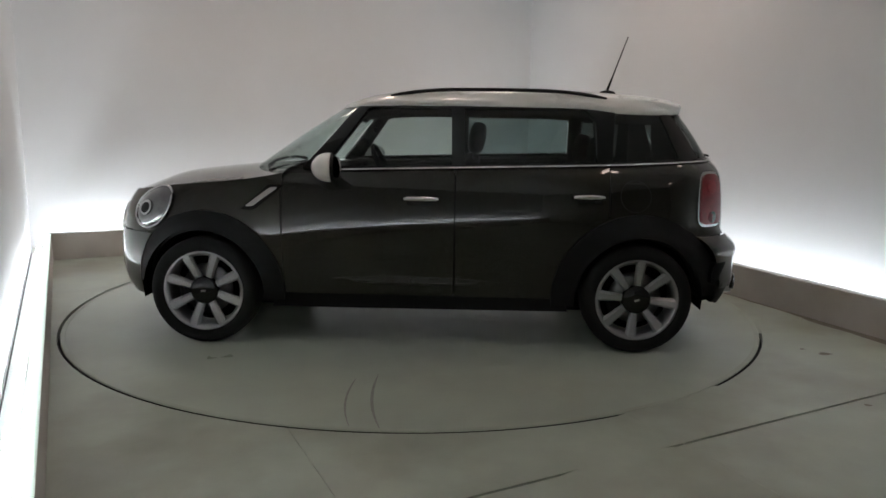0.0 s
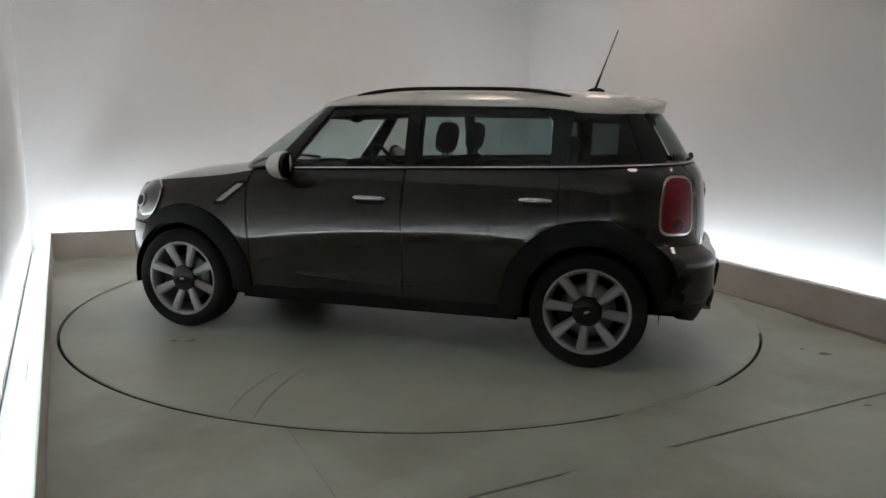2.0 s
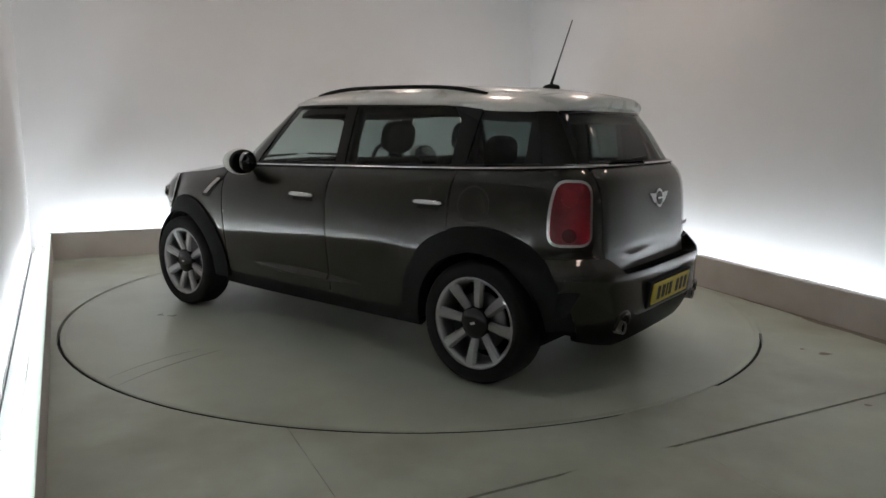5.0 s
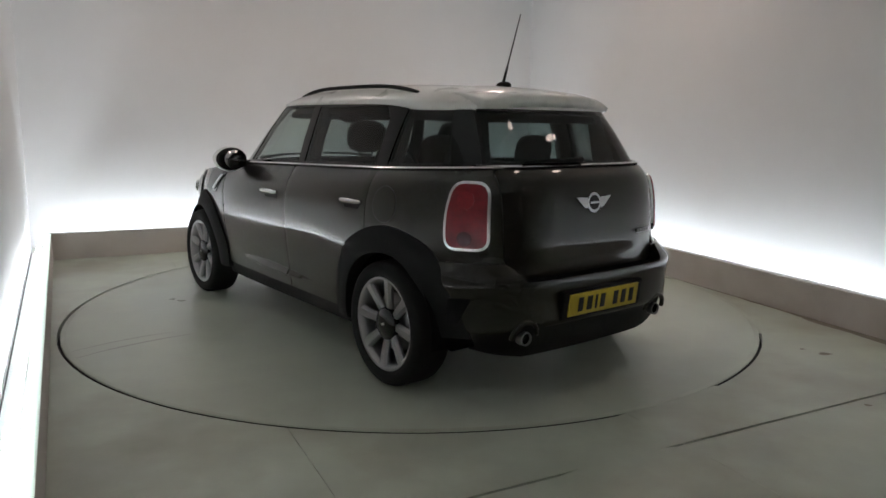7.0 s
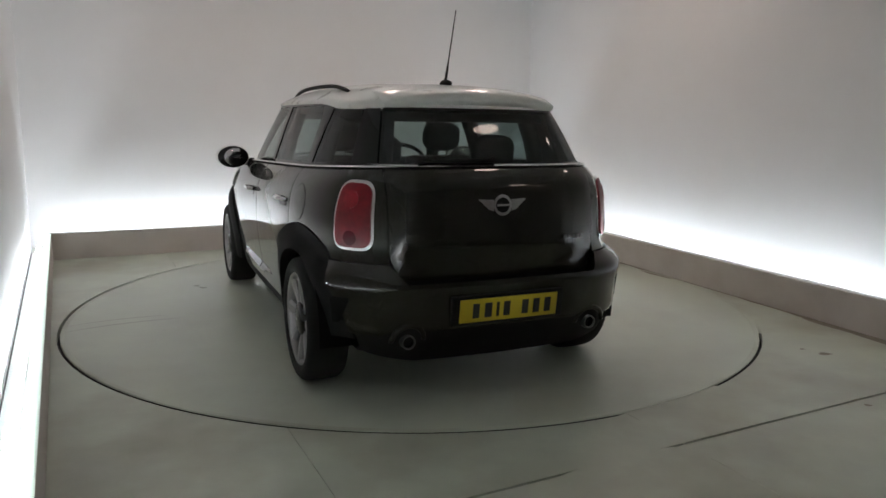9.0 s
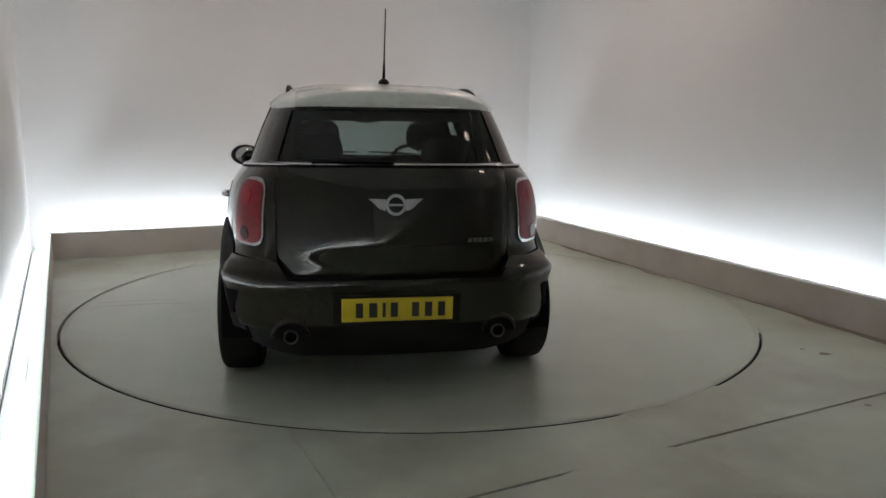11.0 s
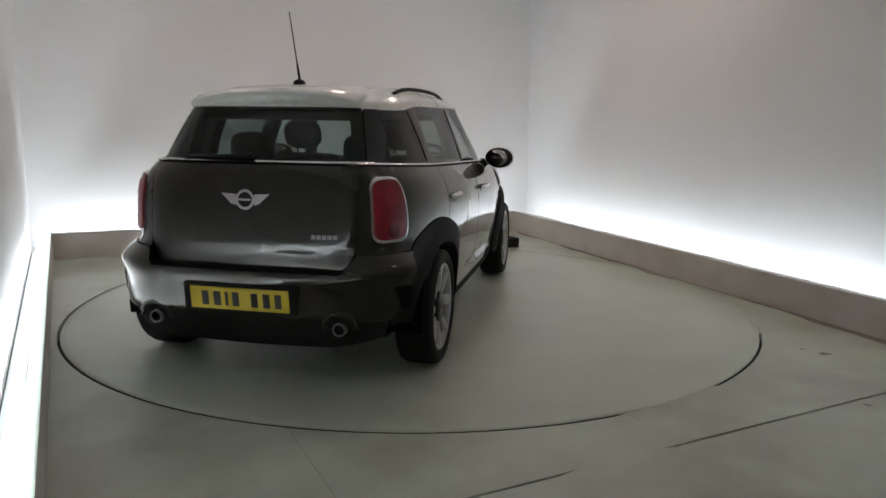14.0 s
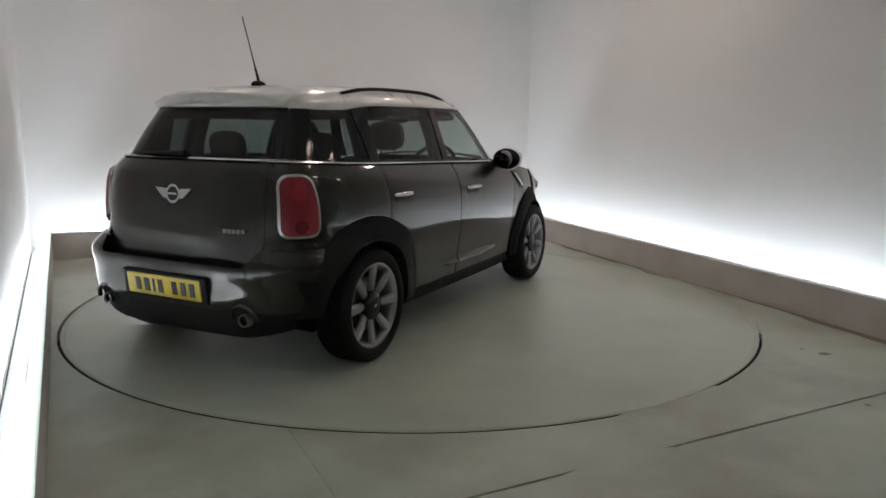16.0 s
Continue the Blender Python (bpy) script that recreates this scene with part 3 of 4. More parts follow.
def build_body(car):
    L = LOWER.length
    # inner shell behind the joints, with the wheel openings
    for s in (1, -1):
        pts = [(0.0, 0.31)] + open_side(LOWER, arch_over(AXLE_R, 0.385, 0.31, 0.27) + arch_over(AXLE_F, 0.385, 0.27, 0.31)) + [(L, 0.31), (L, 0.84)]
        pts += open_side(LOWER, [(x, wing_top(x) - 0.03) for x in (1.7, 1.4, 1.1, 0.83)] + [(x, belt(x) - 0.012) for x in (0.7, 0.3, -0.2, -0.7, -1.2, -1.5, -1.7)]) + [(0.0, belt(-1.86) - 0.012)]
        panel("inner_shell", LOWER, pts, M_UNDER, car, off=-0.050, depth=0.004, step=0.09, side=s)
        # wheel housings
        for cx in (AXLE_F, AXLE_R):
            prof = [(0.0, 0.42), (0.385, 0.42), (0.385, 0.845)]
            v, f = lathe(prof, 40)
            v = [(x + cx, y * s, max(0.27, z + HUB)) for x, y, z in v]
            keep = [g for g in f if sum(v[i][2] for i in g) / 4 > 0.275]
            mesh_object("wheel_housing", v, keep, M_UNDER, car)
    bm = bmesh.new()
    box(bm, -1.55, 1.60, -0.62, 0.62, 0.19, 0.24, 0.02)
    box(bm, -1.2, 1.2, -0.12, 0.12, 0.15, 0.20, 0.02)
    box(bm, -1.82, -1.45, -0.58, 0.58, 0.26, 0.36, 0.03)
    part("underbody", bm, M_UNDER, car, "", False)


def door_form(surf):
    """Pressed form of the doors: a long blister low down."""
    q0, q1 = surf.qx(-0.42, 0.4), surf.qx(0.66, 0.4)
    def f(q, z):
        s = (q - q0) / (q1 - q0)
        if not 0 < s < 1:
            return 0.0
        w = math.sin(math.pi * s) ** 0.6
        return 0.004 * w * math.exp(-((z - 0.405 - 0.01 * s) / 0.045) ** 2)
    return f


def build_doors(car):
    form = door_form(LOWER)
    for s in (1, -1):
        fd = [(-0.2115, belt(-0.21) - 0.014), (-0.2115, 0.318), (0.800, 0.318), (0.812, 0.36), (0.812, 0.95), (0.800, belt(0.8) - 0.016)]
        front = panel("front_door", LOWER, side_poly(LOWER, round_poly(fd, 0.03)), M_PAINT, car, side=s, bulge=form, step=0.035)
        a_end = math.degrees(math.asin((0.318 - HUB) / ARCH_R))
        a_top = math.degrees(math.acos(0.185 / ARCH_R))
        rd = [(-1.1125, belt(-1.11) - 0.014)] + arc_pts(AXLE_R, HUB, ARCH_R + 0.003, a_top, a_end, 14) + [(-0.2185, 0.318), (-0.2185, belt(-0.22) - 0.014)]
        rear = panel("rear_door", LOWER, side_poly(LOWER, rd), M_PAINT, car, side=s, bulge=form, step=0.035)
        for door, x, z in ((front, -0.026, 0.902), (rear, -0.992, 0.927)):
            build_handle(door, x, z, s)
        build_blister(front, 0.52, -0.208, s)
        build_blister(rear, -0.222, -0.49, s)
        # glass of both doors, with rubber strips
        fg = [(0.585, belt(0.58) + 0.014), (0.315, 1.428), (-0.178, 1.432), (-0.188, belt(-0.19) + 0.014)]
        panel("window_glass", CABIN, side_poly(CABIN, round_poly(fg, 0.03)), M_GLASS, front, "clear side window glass", off=0.0, depth=0.004, side=s)
        rg = [(-0.272, belt(-0.27) + 0.014), (-0.262, 1.432), (-0.975, 1.430), (-1.040, 1.36), (-1.045, belt(-1.04) + 0.014)]
        panel("window_glass", CABIN, side_poly(CABIN, round_poly(rg, 0.035)), M_GLASS_DARK, rear, "tinted side window glass", off=0.0, depth=0.004, side=s)


def build_blister(car_door, x0, x1, s):
    """Sharp-edged leaf-shaped pressing low on the doors, cut to the span of one door."""
    lo, hi = -0.50, 0.54
    mid = lambda x: 0.406 + 0.010 * (x - lo) / (hi - lo)
    half = lambda x: 0.027 * max(0.0, math.sin(math.pi * (x - lo) / (hi - lo))) ** 0.8
    xs = [x0 + (x1 - x0) * k / 16 for k in range(17)]
    under_edge = [(LOWER.qx(x, mid(x)), mid(x) - half(x) - 0.001) for x in xs]
    over_edge = [(LOWER.qx(x, mid(x)), mid(x) + half(x) + 0.001) for x in reversed(xs)]
    pick = sorted((LOWER.qx(x, mid(x)), x) for x in xs)
    def swell(q, z):
        x = float(np.interp(q, [p[0] for p in pick], [p[1] for p in pick]))
        h = max(half(x), 0.004)
        d = (z - mid(x)) / h
        return 0.028 * min(1.0, max(0.0, (1 - d) / 1.7)) * (1.0 if d > -0.7 else max(0.0, (d + 1) / 0.3)) * min(1.0, h / 0.02)
    form = door_form(LOWER)
    panel("door_pressing", LOWER, under_edge + over_edge, M_PAINT, car_door, off=0.0015, depth=0.006, step=0.012, side=s, edge=0.0, bulge=lambda q, z: swell(q, z) + form(q, z))


def build_handle(door, x, z, s):
    q = LOWER.qx(x, z)
    recess = round_poly([(q - 0.075, z - 0.035), (q + 0.075, z - 0.035), (q + 0.06, z + 0.012), (q - 0.06, z + 0.012)], 0.03)
    panel("handle_recess", LOWER, recess, M_GLOSSBLACK, door, "dark handle recess", off=0.003, depth=0.01, side=s, step=0.03)
    pts = []
    for k in range(13):
        u = -0.096 + 0.192 * k / 12
        out = 0.028 * (1 - (abs(u) / 0.096) ** 4) + 0.006
        p = LOWER.point(q + u, z, out)
        pts.append((p.x, p.y * s, p.z))
    v, f = tube(pts, [0.010 + 0.005 * math.sin(math.pi * k / 12) for k in range(13)], 10)
    mesh_object("door_handle", v, f, M_CHROME, door, "chrome door handle")


def build_wings(car):
    L = LOWER.length
    for s in (1, -1):
        top = [(x, wing_top(x)) for x in (1.80, 1.65, 1.5, 1.35, 1.2, 1.05, 0.92, 0.819)]
        low = arch_over(AXLE_F, ARCH_F + 0.003, 0.33, 0.655)
        low = [(0.819, 0.33)] + [p for p in low if p[0] > 0.82]
        poly = open_side(LOWER, low) + [(L - 0.002, 0.655), (L - 0.002, 0.872)] + open_side(LOWER, top + [(0.819, 0.38)])
        wing = panel("front_wing", LOWER, poly, M_PAINT, car, side=s, step=0.04)
        # side vent
        q0, q1 = LOWER.qx(0.835, 0.94), LOWER.qx(1.03, 0.84)
        vent = round_poly([(q0 - 0.025, 0.968), (q1 - 0.065, 0.822), (q1 + 0.025, 0.822), (q0 + 0.075, 0.968)], 0.015)
        surround = panel("side_vent", LOWER, vent, M_GLOSSBLACK, wing, "black side vent surround", off=0.006, side=s, step=0.03)
        bar = round_poly([(q0 + 0.000, 0.952), (q1 - 0.045, 0.842), (q1 + 0.002, 0.842), (q0 + 0.052, 0.952)], 0.012)
        panel("vent_bar", LOWER, bar, M_CHROME, wing, "satin silver vent bar", off=0.014, side=s, step=0.03)
        # headlamp
        ql, zl = LOWER.qx(1.655, 0.81), 0.812
        ell = lambda k: [(ql + 0.135 * k * math.cos(a * math.tau / 32) - 0.012 * math.sin(a * math.tau / 32), zl + 0.128 * k * math.sin(a * math.tau / 32)) for a in range(32)]
        def dome(q, z):
            d = math.hypot((q - ql) / 0.135, (z - zl) / 0.128)
            return 0.035 * max(0.0, 1 - d * d)
        lamp = panel("headlight", LOWER, ell(1.0), M_LENS, car, "clear round headlight in a chrome ring", off=0.008, side=s, step=0.025, bulge=dome)
        eye = [(ql + 0.005 + 0.043 * math.cos(a * math.tau / 24), zl - 0.01 + 0.043 * math.sin(a * math.tau / 24)) for a in range(24)]
        panel("headlight_bulb", LOWER, eye, M_CHROME, lamp, "bright inner reflector", off=0.020, side=s, step=0.02, bulge=dome)
        iris = [(ql + 0.005 + 0.030 * math.cos(a * math.tau / 20), zl - 0.01 + 0.030 * math.sin(a * math.tau / 20)) for a in range(20)]
        panel("headlight_iris", LOWER, iris, M_GLOSSBLACK, lamp, "dark projector lens", off=0.024, side=s, step=0.02, bulge=dome)
        ring = []
        for k in range(33):
            a = k * math.tau / 32
            p = LOWER.point(ql + 0.135 * math.cos(a) - 0.012 * math.sin(a), zl + 0.128 * math.sin(a), 0.010)
            ring.append((p.x, p.y * s, p.z))
        v, f = tube(ring, 0.009, 8)
        mesh_object("headlight_ring", v, f, M_CHROME, lamp, "chrome headlight ring")
        # rear quarter
        a0 = math.degrees(math.asin((0.697 - HUB) / ARCH_R))
        arc = arc_pts(AXLE_R, HUB, ARCH_R + 0.003, 180 - a0, math.degrees(math.acos(0.1805 / ARCH_R)), 14)
        poly = [(LOWER.qy(0.560, z), z) for z in (1.08, 1.0, 0.9, 0.8, 0.74, 0.697)] + open_side(LOWER, arc + [(-1.117, belt(-1.117) - 0.014), (-1.35, belt(-1.35) - 0.014), (-1.55, belt(-1.55) - 0.014), (-1.70, belt(-1.70) - 0.014)]) + [(LOWER.qy(0.56, 1.12), belt(-1.83) - 0.014)]
        quarter = panel("quarter_panel", LOWER, poly, M_PAINT, car, side=s, step=0.035)
        if s > 0:
            qf, zf = LOWER.qx(-1.265, 0.93), 0.935
            disc = lambda r: [(qf + r * math.cos(k * math.tau / 36), zf + r * math.sin(k * math.tau / 36)) for k in range(36)]
            panel("fuel_flap_joint", LOWER, disc(0.093), M_GAP, quarter, "dark joint round the fuel flap", off=0.0012, depth=0.004, step=0.03)
            panel("fuel_flap", LOWER, disc(0.0885), M_PAINT, quarter, off=0.0028, depth=0.004, step=0.03)
    # front bumper, one piece round the nose
    cut = math.degrees(math.asin((0.648 - HUB) / ARCH_F))
    low = math.degrees(math.asin((0.24 - HUB) / ARCH_F))
    side = open_side(LOWER, arc_pts(AXLE_F, HUB, ARCH_F + 0.003, low, cut, 10))
    poly = side + [(2 * L - q, z) for q, z in reversed(side)]
    panel("front_bumper", LOWER, poly, M_PAINT, car, off=0.012, step=0.06)
    grille = round_poly([(L - 0.42, 0.60), (L + 0.42, 0.60), (L + 0.36, 0.80), (L - 0.36, 0.80)], 0.08)
    panel("grille", LOWER, grille, M_CHROME, car, "chrome slatted grille", off=0.02, step=0.06)
    # bonnet
    q0 = LOWER.qx(0.822, wing_top(0.822))
    crown = smooth_table([(0.6, 1.10), (0.9, 1.070), (1.2, 1.050), (1.45, 1.025), (1.73, 0.982), (1.88, 0.925), (1.98, 0.865)])
    vs, fs = [], []
    nq, nr = 70, 14
    for i in range(nq + 1):
        q = q0 + (2 * L - 2 * q0) * i / nq
        z = 0.9
        for _ in range(4):
            e = LOWER.point(q, z)
            z = wing_top(e.x)
        e = LOWER.point(q, z, 0.001)
        xs = 0.86 + (min(e.x, 1.99) - 0.82) * (1.70 - 0.86) / 1.17
        for j in range(nr + 1):
            r = 1 - j / nr
            x, y = xs + (e.x - xs) * r, e.y * r
            zz = e.z + (crown(x) - e.z) * (1 - r ** 2.3)
            vs.append(Vector((x, y, zz)))
    for i in range(nq):
        for j in range(nr):
            k = i * (nr + 1) + j
            fs.append([k, k + nr + 1, k + nr + 2, k + 1])
    mesh_object("bonnet", vs, fs, M_PAINT, car)


def build_rear(car):
    zb = belt(-1.86)
    q_side = LOWER.qy(0.557, 0.9)
    def under(q, z):
        return 0.007 * max(0.0, 1 - (abs(q) / q_side) ** 3) * min(1.0, max(0.0, (1.02 - z) / 0.30)) - 0.062 * min(1.0, max(0.0, (0.735 - z) / 0.10)) ** 1.3
    gate = [(-0.557, 0.72), (-0.50, 0.617), (0.50, 0.617), (0.557, 0.72), (0.557, zb - 0.016), (-0.557, zb - 0.016)]
    gate = rear_poly(LOWER, round_poly(gate, 0.03))
    tailgate = panel("tailgate", LOWER, gate, M_PAINT, car, step=0.03, bulge=under, depth=0.03)
    # bumper
    a0, a1 = 180 - math.degrees(math.asin((0.690 - HUB) / ARCH_R)), 180 - math.degrees(math.asin((0.385 - HUB) / ARCH_R))
    arc = open_side(LOWER, arc_pts(AXLE_R, HUB, ARCH_R + 0.003, a0, a1, 10))
    yq = lambda y, z: (LOWER.qy(y, z), z)
    half = [yq(0.0, 0.608), yq(0.50, 0.610), yq(0.558, 0.690)] + arc + [yq(0.70, 0.380), yq(0.61, 0.378), yq(0.585, 0.392), yq(0.545, 0.42), yq(0.445, 0.42), yq(0.405, 0.40), yq(0.385, 0.392), yq(0.0, 0.392)]
    poly = half + [(-q, z) for q, z in reversed(half[1:-1])]
    q_corner = LOWER.qy(0.775, 0.5)
    def lip(q, z):
        corner = 0.030 * math.exp(-((abs(q) - q_corner) / 0.16) ** 2) * min(1.0, max(0.0, (0.70 - z) / 0.08))
        ledge = 0.007 * math.exp(-((z - 0.405) / 0.016) ** 2)
        hollow = -0.002 * math.exp(-((z - 0.50) / 0.05) ** 2)
        return 0.010 + corner + ledge + hollow + 0.015 * math.exp(-((z - 0.605) / 0.045) ** 2) * min(1, abs(q) / 0.4 + 0.5)
    bumper = panel("rear_bumper", LOWER, poly, M_PAINT, car, off=0.0, depth=0.075, step=0.022, bulge=lip)
    a2 = 180 - math.degrees(math.asin((0.300 - HUB) / ARCH_R))
    low_arc = open_side(LOWER, arc_pts(AXLE_R, HUB, ARCH_R + 0.003, a1, a2, 5))
    half = [yq(0.0, 0.400), yq(0.40, 0.400), yq(0.43, 0.41), yq(0.56, 0.40), yq(0.61, 0.395)] + low_arc + [yq(0.70, 0.285), yq(0.60, 0.255), yq(0.45, 0.225), yq(0.0, 0.215)]
    panel("rear_valance", LOWER, half + [(-q, z) for q, z in reversed(half[1:-1])], M_PLASTIC, car, "black plastic rear valance", off=-0.004, depth=0.05, step=0.05)
    for s in (1, -1):
        # corner air slots
        slot = rear_poly(LOWER, round_poly([(0.722, 0.550), (0.772, 0.548), (0.770, 0.49), (0.760, 0.425), (0.742, 0.430), (0.734, 0.49)], 0.008))
        panel("air_slot", LOWER, slot, M_UNDER, bumper, "black air slot", off=0.003, side=s, step=0.03, bulge=lip)
        # exhaust with a painted hump over it
        y0, z0 = 0.497 * s, 0.343
        hump = [(-1.940 - 0.022 * math.sin(math.pi * k / 16), y0 + 0.080 * math.cos(math.pi * k / 16), z0 + 0.005 + 0.076 * math.sin(math.pi * k / 16)) for k in range(17)]
        v, f = tube(hump, 0.013, 12)
        mesh_object("exhaust_surround", v, f, M_PAINT, bumper)
        v, f = lathe([(0.027, 0.02), (0.027, -0.012), (0.028, -0.016), (0.033, -0.016), (0.034, -0.012), (0.034, 0.20)], 32)
        ex = mesh_object("exhaust", v, f, M_DARKCHROME, car, "steel exhaust tailpipe")
        ex.matrix_basis = pose(-1.945, y0, z0, 0, 0, -90)
        v, f = lathe([(0.0, 0.12), (0.0265, 0.12), (0.0265, -0.006)], 24)
        mesh_object("pipe_core", v, f, M_UNDER, ex)
        # tail lamps
        qi = LOWER.qy(0.572, 0.9) + 0.046
        qo = qi + 0.222
        out = round_poly([(qi, 0.752), (qi + 0.002, 1.070), (qo - 0.034, 1.072), (qo - 0.002, 0.93), (qo + 0.002, 0.752)], 0.070, 7)
        qc, zc = (qi + qo) / 2, 0.91
        lens_form = lambda q, z: 0.006 * max(0.0, 1 - ((q - qc) / 0.13) ** 2) * max(0.0, 1 - ((z - zc) / 0.2) ** 2)
        lamp = panel("tail_light", LOWER, out, M_CHROME, car, "red tail light in a chrome surround", off=0.012, side=s, step=0.03)
        inner = inset_poly(out, 0.015)
        panel("lens", LOWER, inner, M_RED, lamp, "red lens", off=0.017, side=s, step=0.025, bulge=lens_form)
        for dz, rad, mat, nm in ((-0.100, 0.034, M_DEEPRED, "fog_lens"), (0.075, 0.040, M_PINKRED, "lamp_lens")):
            ring = [(qc + 0.006 + rad * math.cos(a * math.tau / 24), zc + dz + rad * math.sin(a * math.tau / 24)) for a in range(24)]
            panel(nm, LOWER, ring, mat, lamp, "", off=0.021, side=s, step=0.02, bulge=lens_form)
    # winged badge, plain shapes
    zc = 0.957
    disc = [(0.05 * math.cos(a * math.tau / 28), zc + 0.05 * math.sin(a * math.tau / 28)) for a in range(28)]
    badge = panel("badge", LOWER, disc, M_CHROME, tailgate, "chrome winged badge", off=0.016, step=0.03)
    core = [(0.036 * math.cos(a * math.tau / 28), zc + 0.036 * math.sin(a * math.tau / 28)) for a in range(28)]
    panel("badge_core", LOWER, core, M_GLOSSBLACK, badge, off=0.019, step=0.03)
    panel("badge_band", LOWER, [(-0.034, zc - 0.005), (0.034, zc - 0.005), (0.034, zc + 0.005), (-0.034, zc + 0.005)], M_CHROME, badge, off=0.022, step=0.03)
    for s in (1, -1):
        wing = [(0.048 * s, zc - 0.028), (0.075 * s, zc - 0.020), (0.10 * s, zc + 0.002), (0.132 * s, zc + 0.030), (0.048 * s, zc + 0.026)]
        panel("badge_wing", LOWER, wing, M_CHROME, badge, off=0.015, step=0.03)
    for k in range(5):
        y = -0.345 - 0.026 * k
        panel("lettering_bar", LOWER, [(LOWER.qy(y, 0.8), 0.778), (LOWER.qy(y - 0.02, 0.8), 0.778), (LOWER.qy(y - 0.02, 0.8), 0.797), (LOWER.qy(y, 0.8), 0.797)], M_DARKCHROME, tailgate, "small dull chrome lettering bar", off=0.0215, depth=0.004, step=0.03)
    # number plate with bars in place of characters
    tilt = pose(-1.996, 0, 0.478, 0, -7, 0)
    bm = bmesh.new()
    box(bm, -0.012, 0.0, -0.262, 0.262, -0.0575, 0.0575, 0.004)
    plate = part("number_plate", bm, M_YELLOW, car, "yellow rear number plate with dark bars", False)
    plate.matrix_basis = tilt
    x = 0.205
    for w in (0.05, 0.055, 0.022, 0.05, -1, 0.05, 0.05, 0.05):
        if w < 0:
            x -= 0.038
            continue
        bm = bmesh.new()
        box(bm, -0.0145, -0.011, x - w * 0.84, x - w * 0.16, -0.036, 0.036)
        part("print_bar", bm, M_BAR, plate, "", False)
        x -= w + 0.012
    bm = bmesh.new()
    box(bm, -0.006, 0.03, -0.30, 0.30, -0.072, 0.070, 0.006)
    holder = part("plate_holder", bm, M_PLASTIC, car, "black plate recess", False)
    holder.matrix_basis = tilt
    # wiper on the rear window
    p = [CABIN.point(q, z, 0.02) for q, z in ((0.0, 1.158), (0.06, 1.156), (0.2, 1.153), (0.38, 1.150))]
    v, f = tube(p, [0.016, 0.011, 0.008, 0.006], 8)
    mesh_object("rear_wiper", v, f, M_PLASTIC, car, "black rear wiper")


def build_trim(car):
    for s in (1, -1):
        for cx in (AXLE_F, AXLE_R):
            a0, a1 = (186, 2) if cx > 0 else (178, -6)
            outer = arc_pts(cx, HUB, (ARCH_F if cx > 0 else ARCH_R), a0, a1, 40)
            inner = arc_pts(cx, HUB, 0.368, a1, a0, 40)
            poly = side_poly(LOWER, outer + inner)
            qc = LOWER.qx(cx, HUB)
            def flare(q, z, cx=cx, qc=qc):
                d = (math.hypot(q - qc, z - HUB) - 0.368) / ((ARCH_F if cx > 0 else ARCH_R) - 0.368)
                return (0.044 if cx > 0 else 0.032) * (1 - 0.75 * min(1, max(0, d)) ** 2)
            panel("wheel_arch_trim", LOWER, poly, M_PLASTIC, car, "black plastic wheel arch trim", off=0.0, depth=0.05, step=0.03, side=s, bulge=flare)
        sill = [(-0.90, 0.225), (0.90, 0.215), (0.88, 0.312), (-0.86, 0.312)]
        panel("sill", LOWER, side_poly(LOWER, sill), M_PLASTIC, car, "black plastic sill trim", off=-0.012, depth=0.05, side=s)
        # chrome line under the windows
        xs = [0.62 - 0.08 * k for k in range(31)]
        lo = [(LOWER.qx(x, belt(x)), belt(x) - 0.006) for x in xs if x > -1.78] + [(LOWER.qy(y, belt(-1.85)), belt(-1.845) - 0.006) for y in (0.62, 0.5, 0.35, 0.2, 0.0)]
        hi = [(q, z + 0.0075) for q, z in reversed(lo)]
        panel("chrome_strip", LOWER, lo + hi, M_CHROME, car, "thin chrome strip below the windows", off=0.006, depth=0.02, side=s, step=0.06)
        # pillars and frames round the windows
        frames = (
            ("pillar", [(0.595, belt(0.6) - 0.004), (0.72, 1.062), (0.385, 1.452), (0.318, 1.440)]),
            ("pillar", [(-0.190, belt(-0.19) - 0.004), (-0.180, 1.440), (-0.260, 1.440), (-0.270, belt(-0.27) - 0.004)]),
            ("pillar", [(-1.048, belt(-1.05) - 0.004), (-1.043, 1.36), (-0.98, 1.434), (-1.16, 1.428), (-1.135, belt(-1.13) - 0.004)]),
            ("window_header", [(0.34, 1.430), (0.34, 1.452), (-0.6, 1.456), (-1.0, 1.444), (-1.15, 1.430), (-1.50, 1.427), (-1.50, 1.412), (-1.0, 1.430)]),
        )
        for name, pts in frames:
            panel(name, CABIN, side_poly(CABIN, pts), M_GLOSSBLACK, car, "gloss black window pillar" if name == "pillar" else "black window header", off=0.004, depth=0.03, side=s)
        rubber = [(x, belt(x)) for x in [0.60 - 0.12 * k for k in range(20)] if x > -1.7]
        lo = [(CABIN.qx(x, z), z - 0.01) for x, z in rubber]
        panel("window_seal", CABIN, lo + [(q, z + 0.026) for q, z in reversed(lo)], M_GLOSSBLACK, car, "black window seal", off=0.006, depth=0.02, side=s)
        # quarter window and the black rear corner
        zq = 1.135
        qg = [(-1.135, belt(-1.13) + 0.01), (-1.160, 1.420), (-1.43, 1.416), (-1.56, zq)]
        panel("quarter_window", CABIN, side_poly(CABIN, round_poly(qg, 0.02)), M_GLASS_DEEP, car, "tinted rear quarter window", depth=0.004, side=s)
        corner = open_side(CABIN, [(-1.56, 1.12), (-1.43, 1.432)]) + [(CABIN.qy(0.475, 1.432), 1.432), (CABIN.qy(0.565, 1.12), 1.12)]
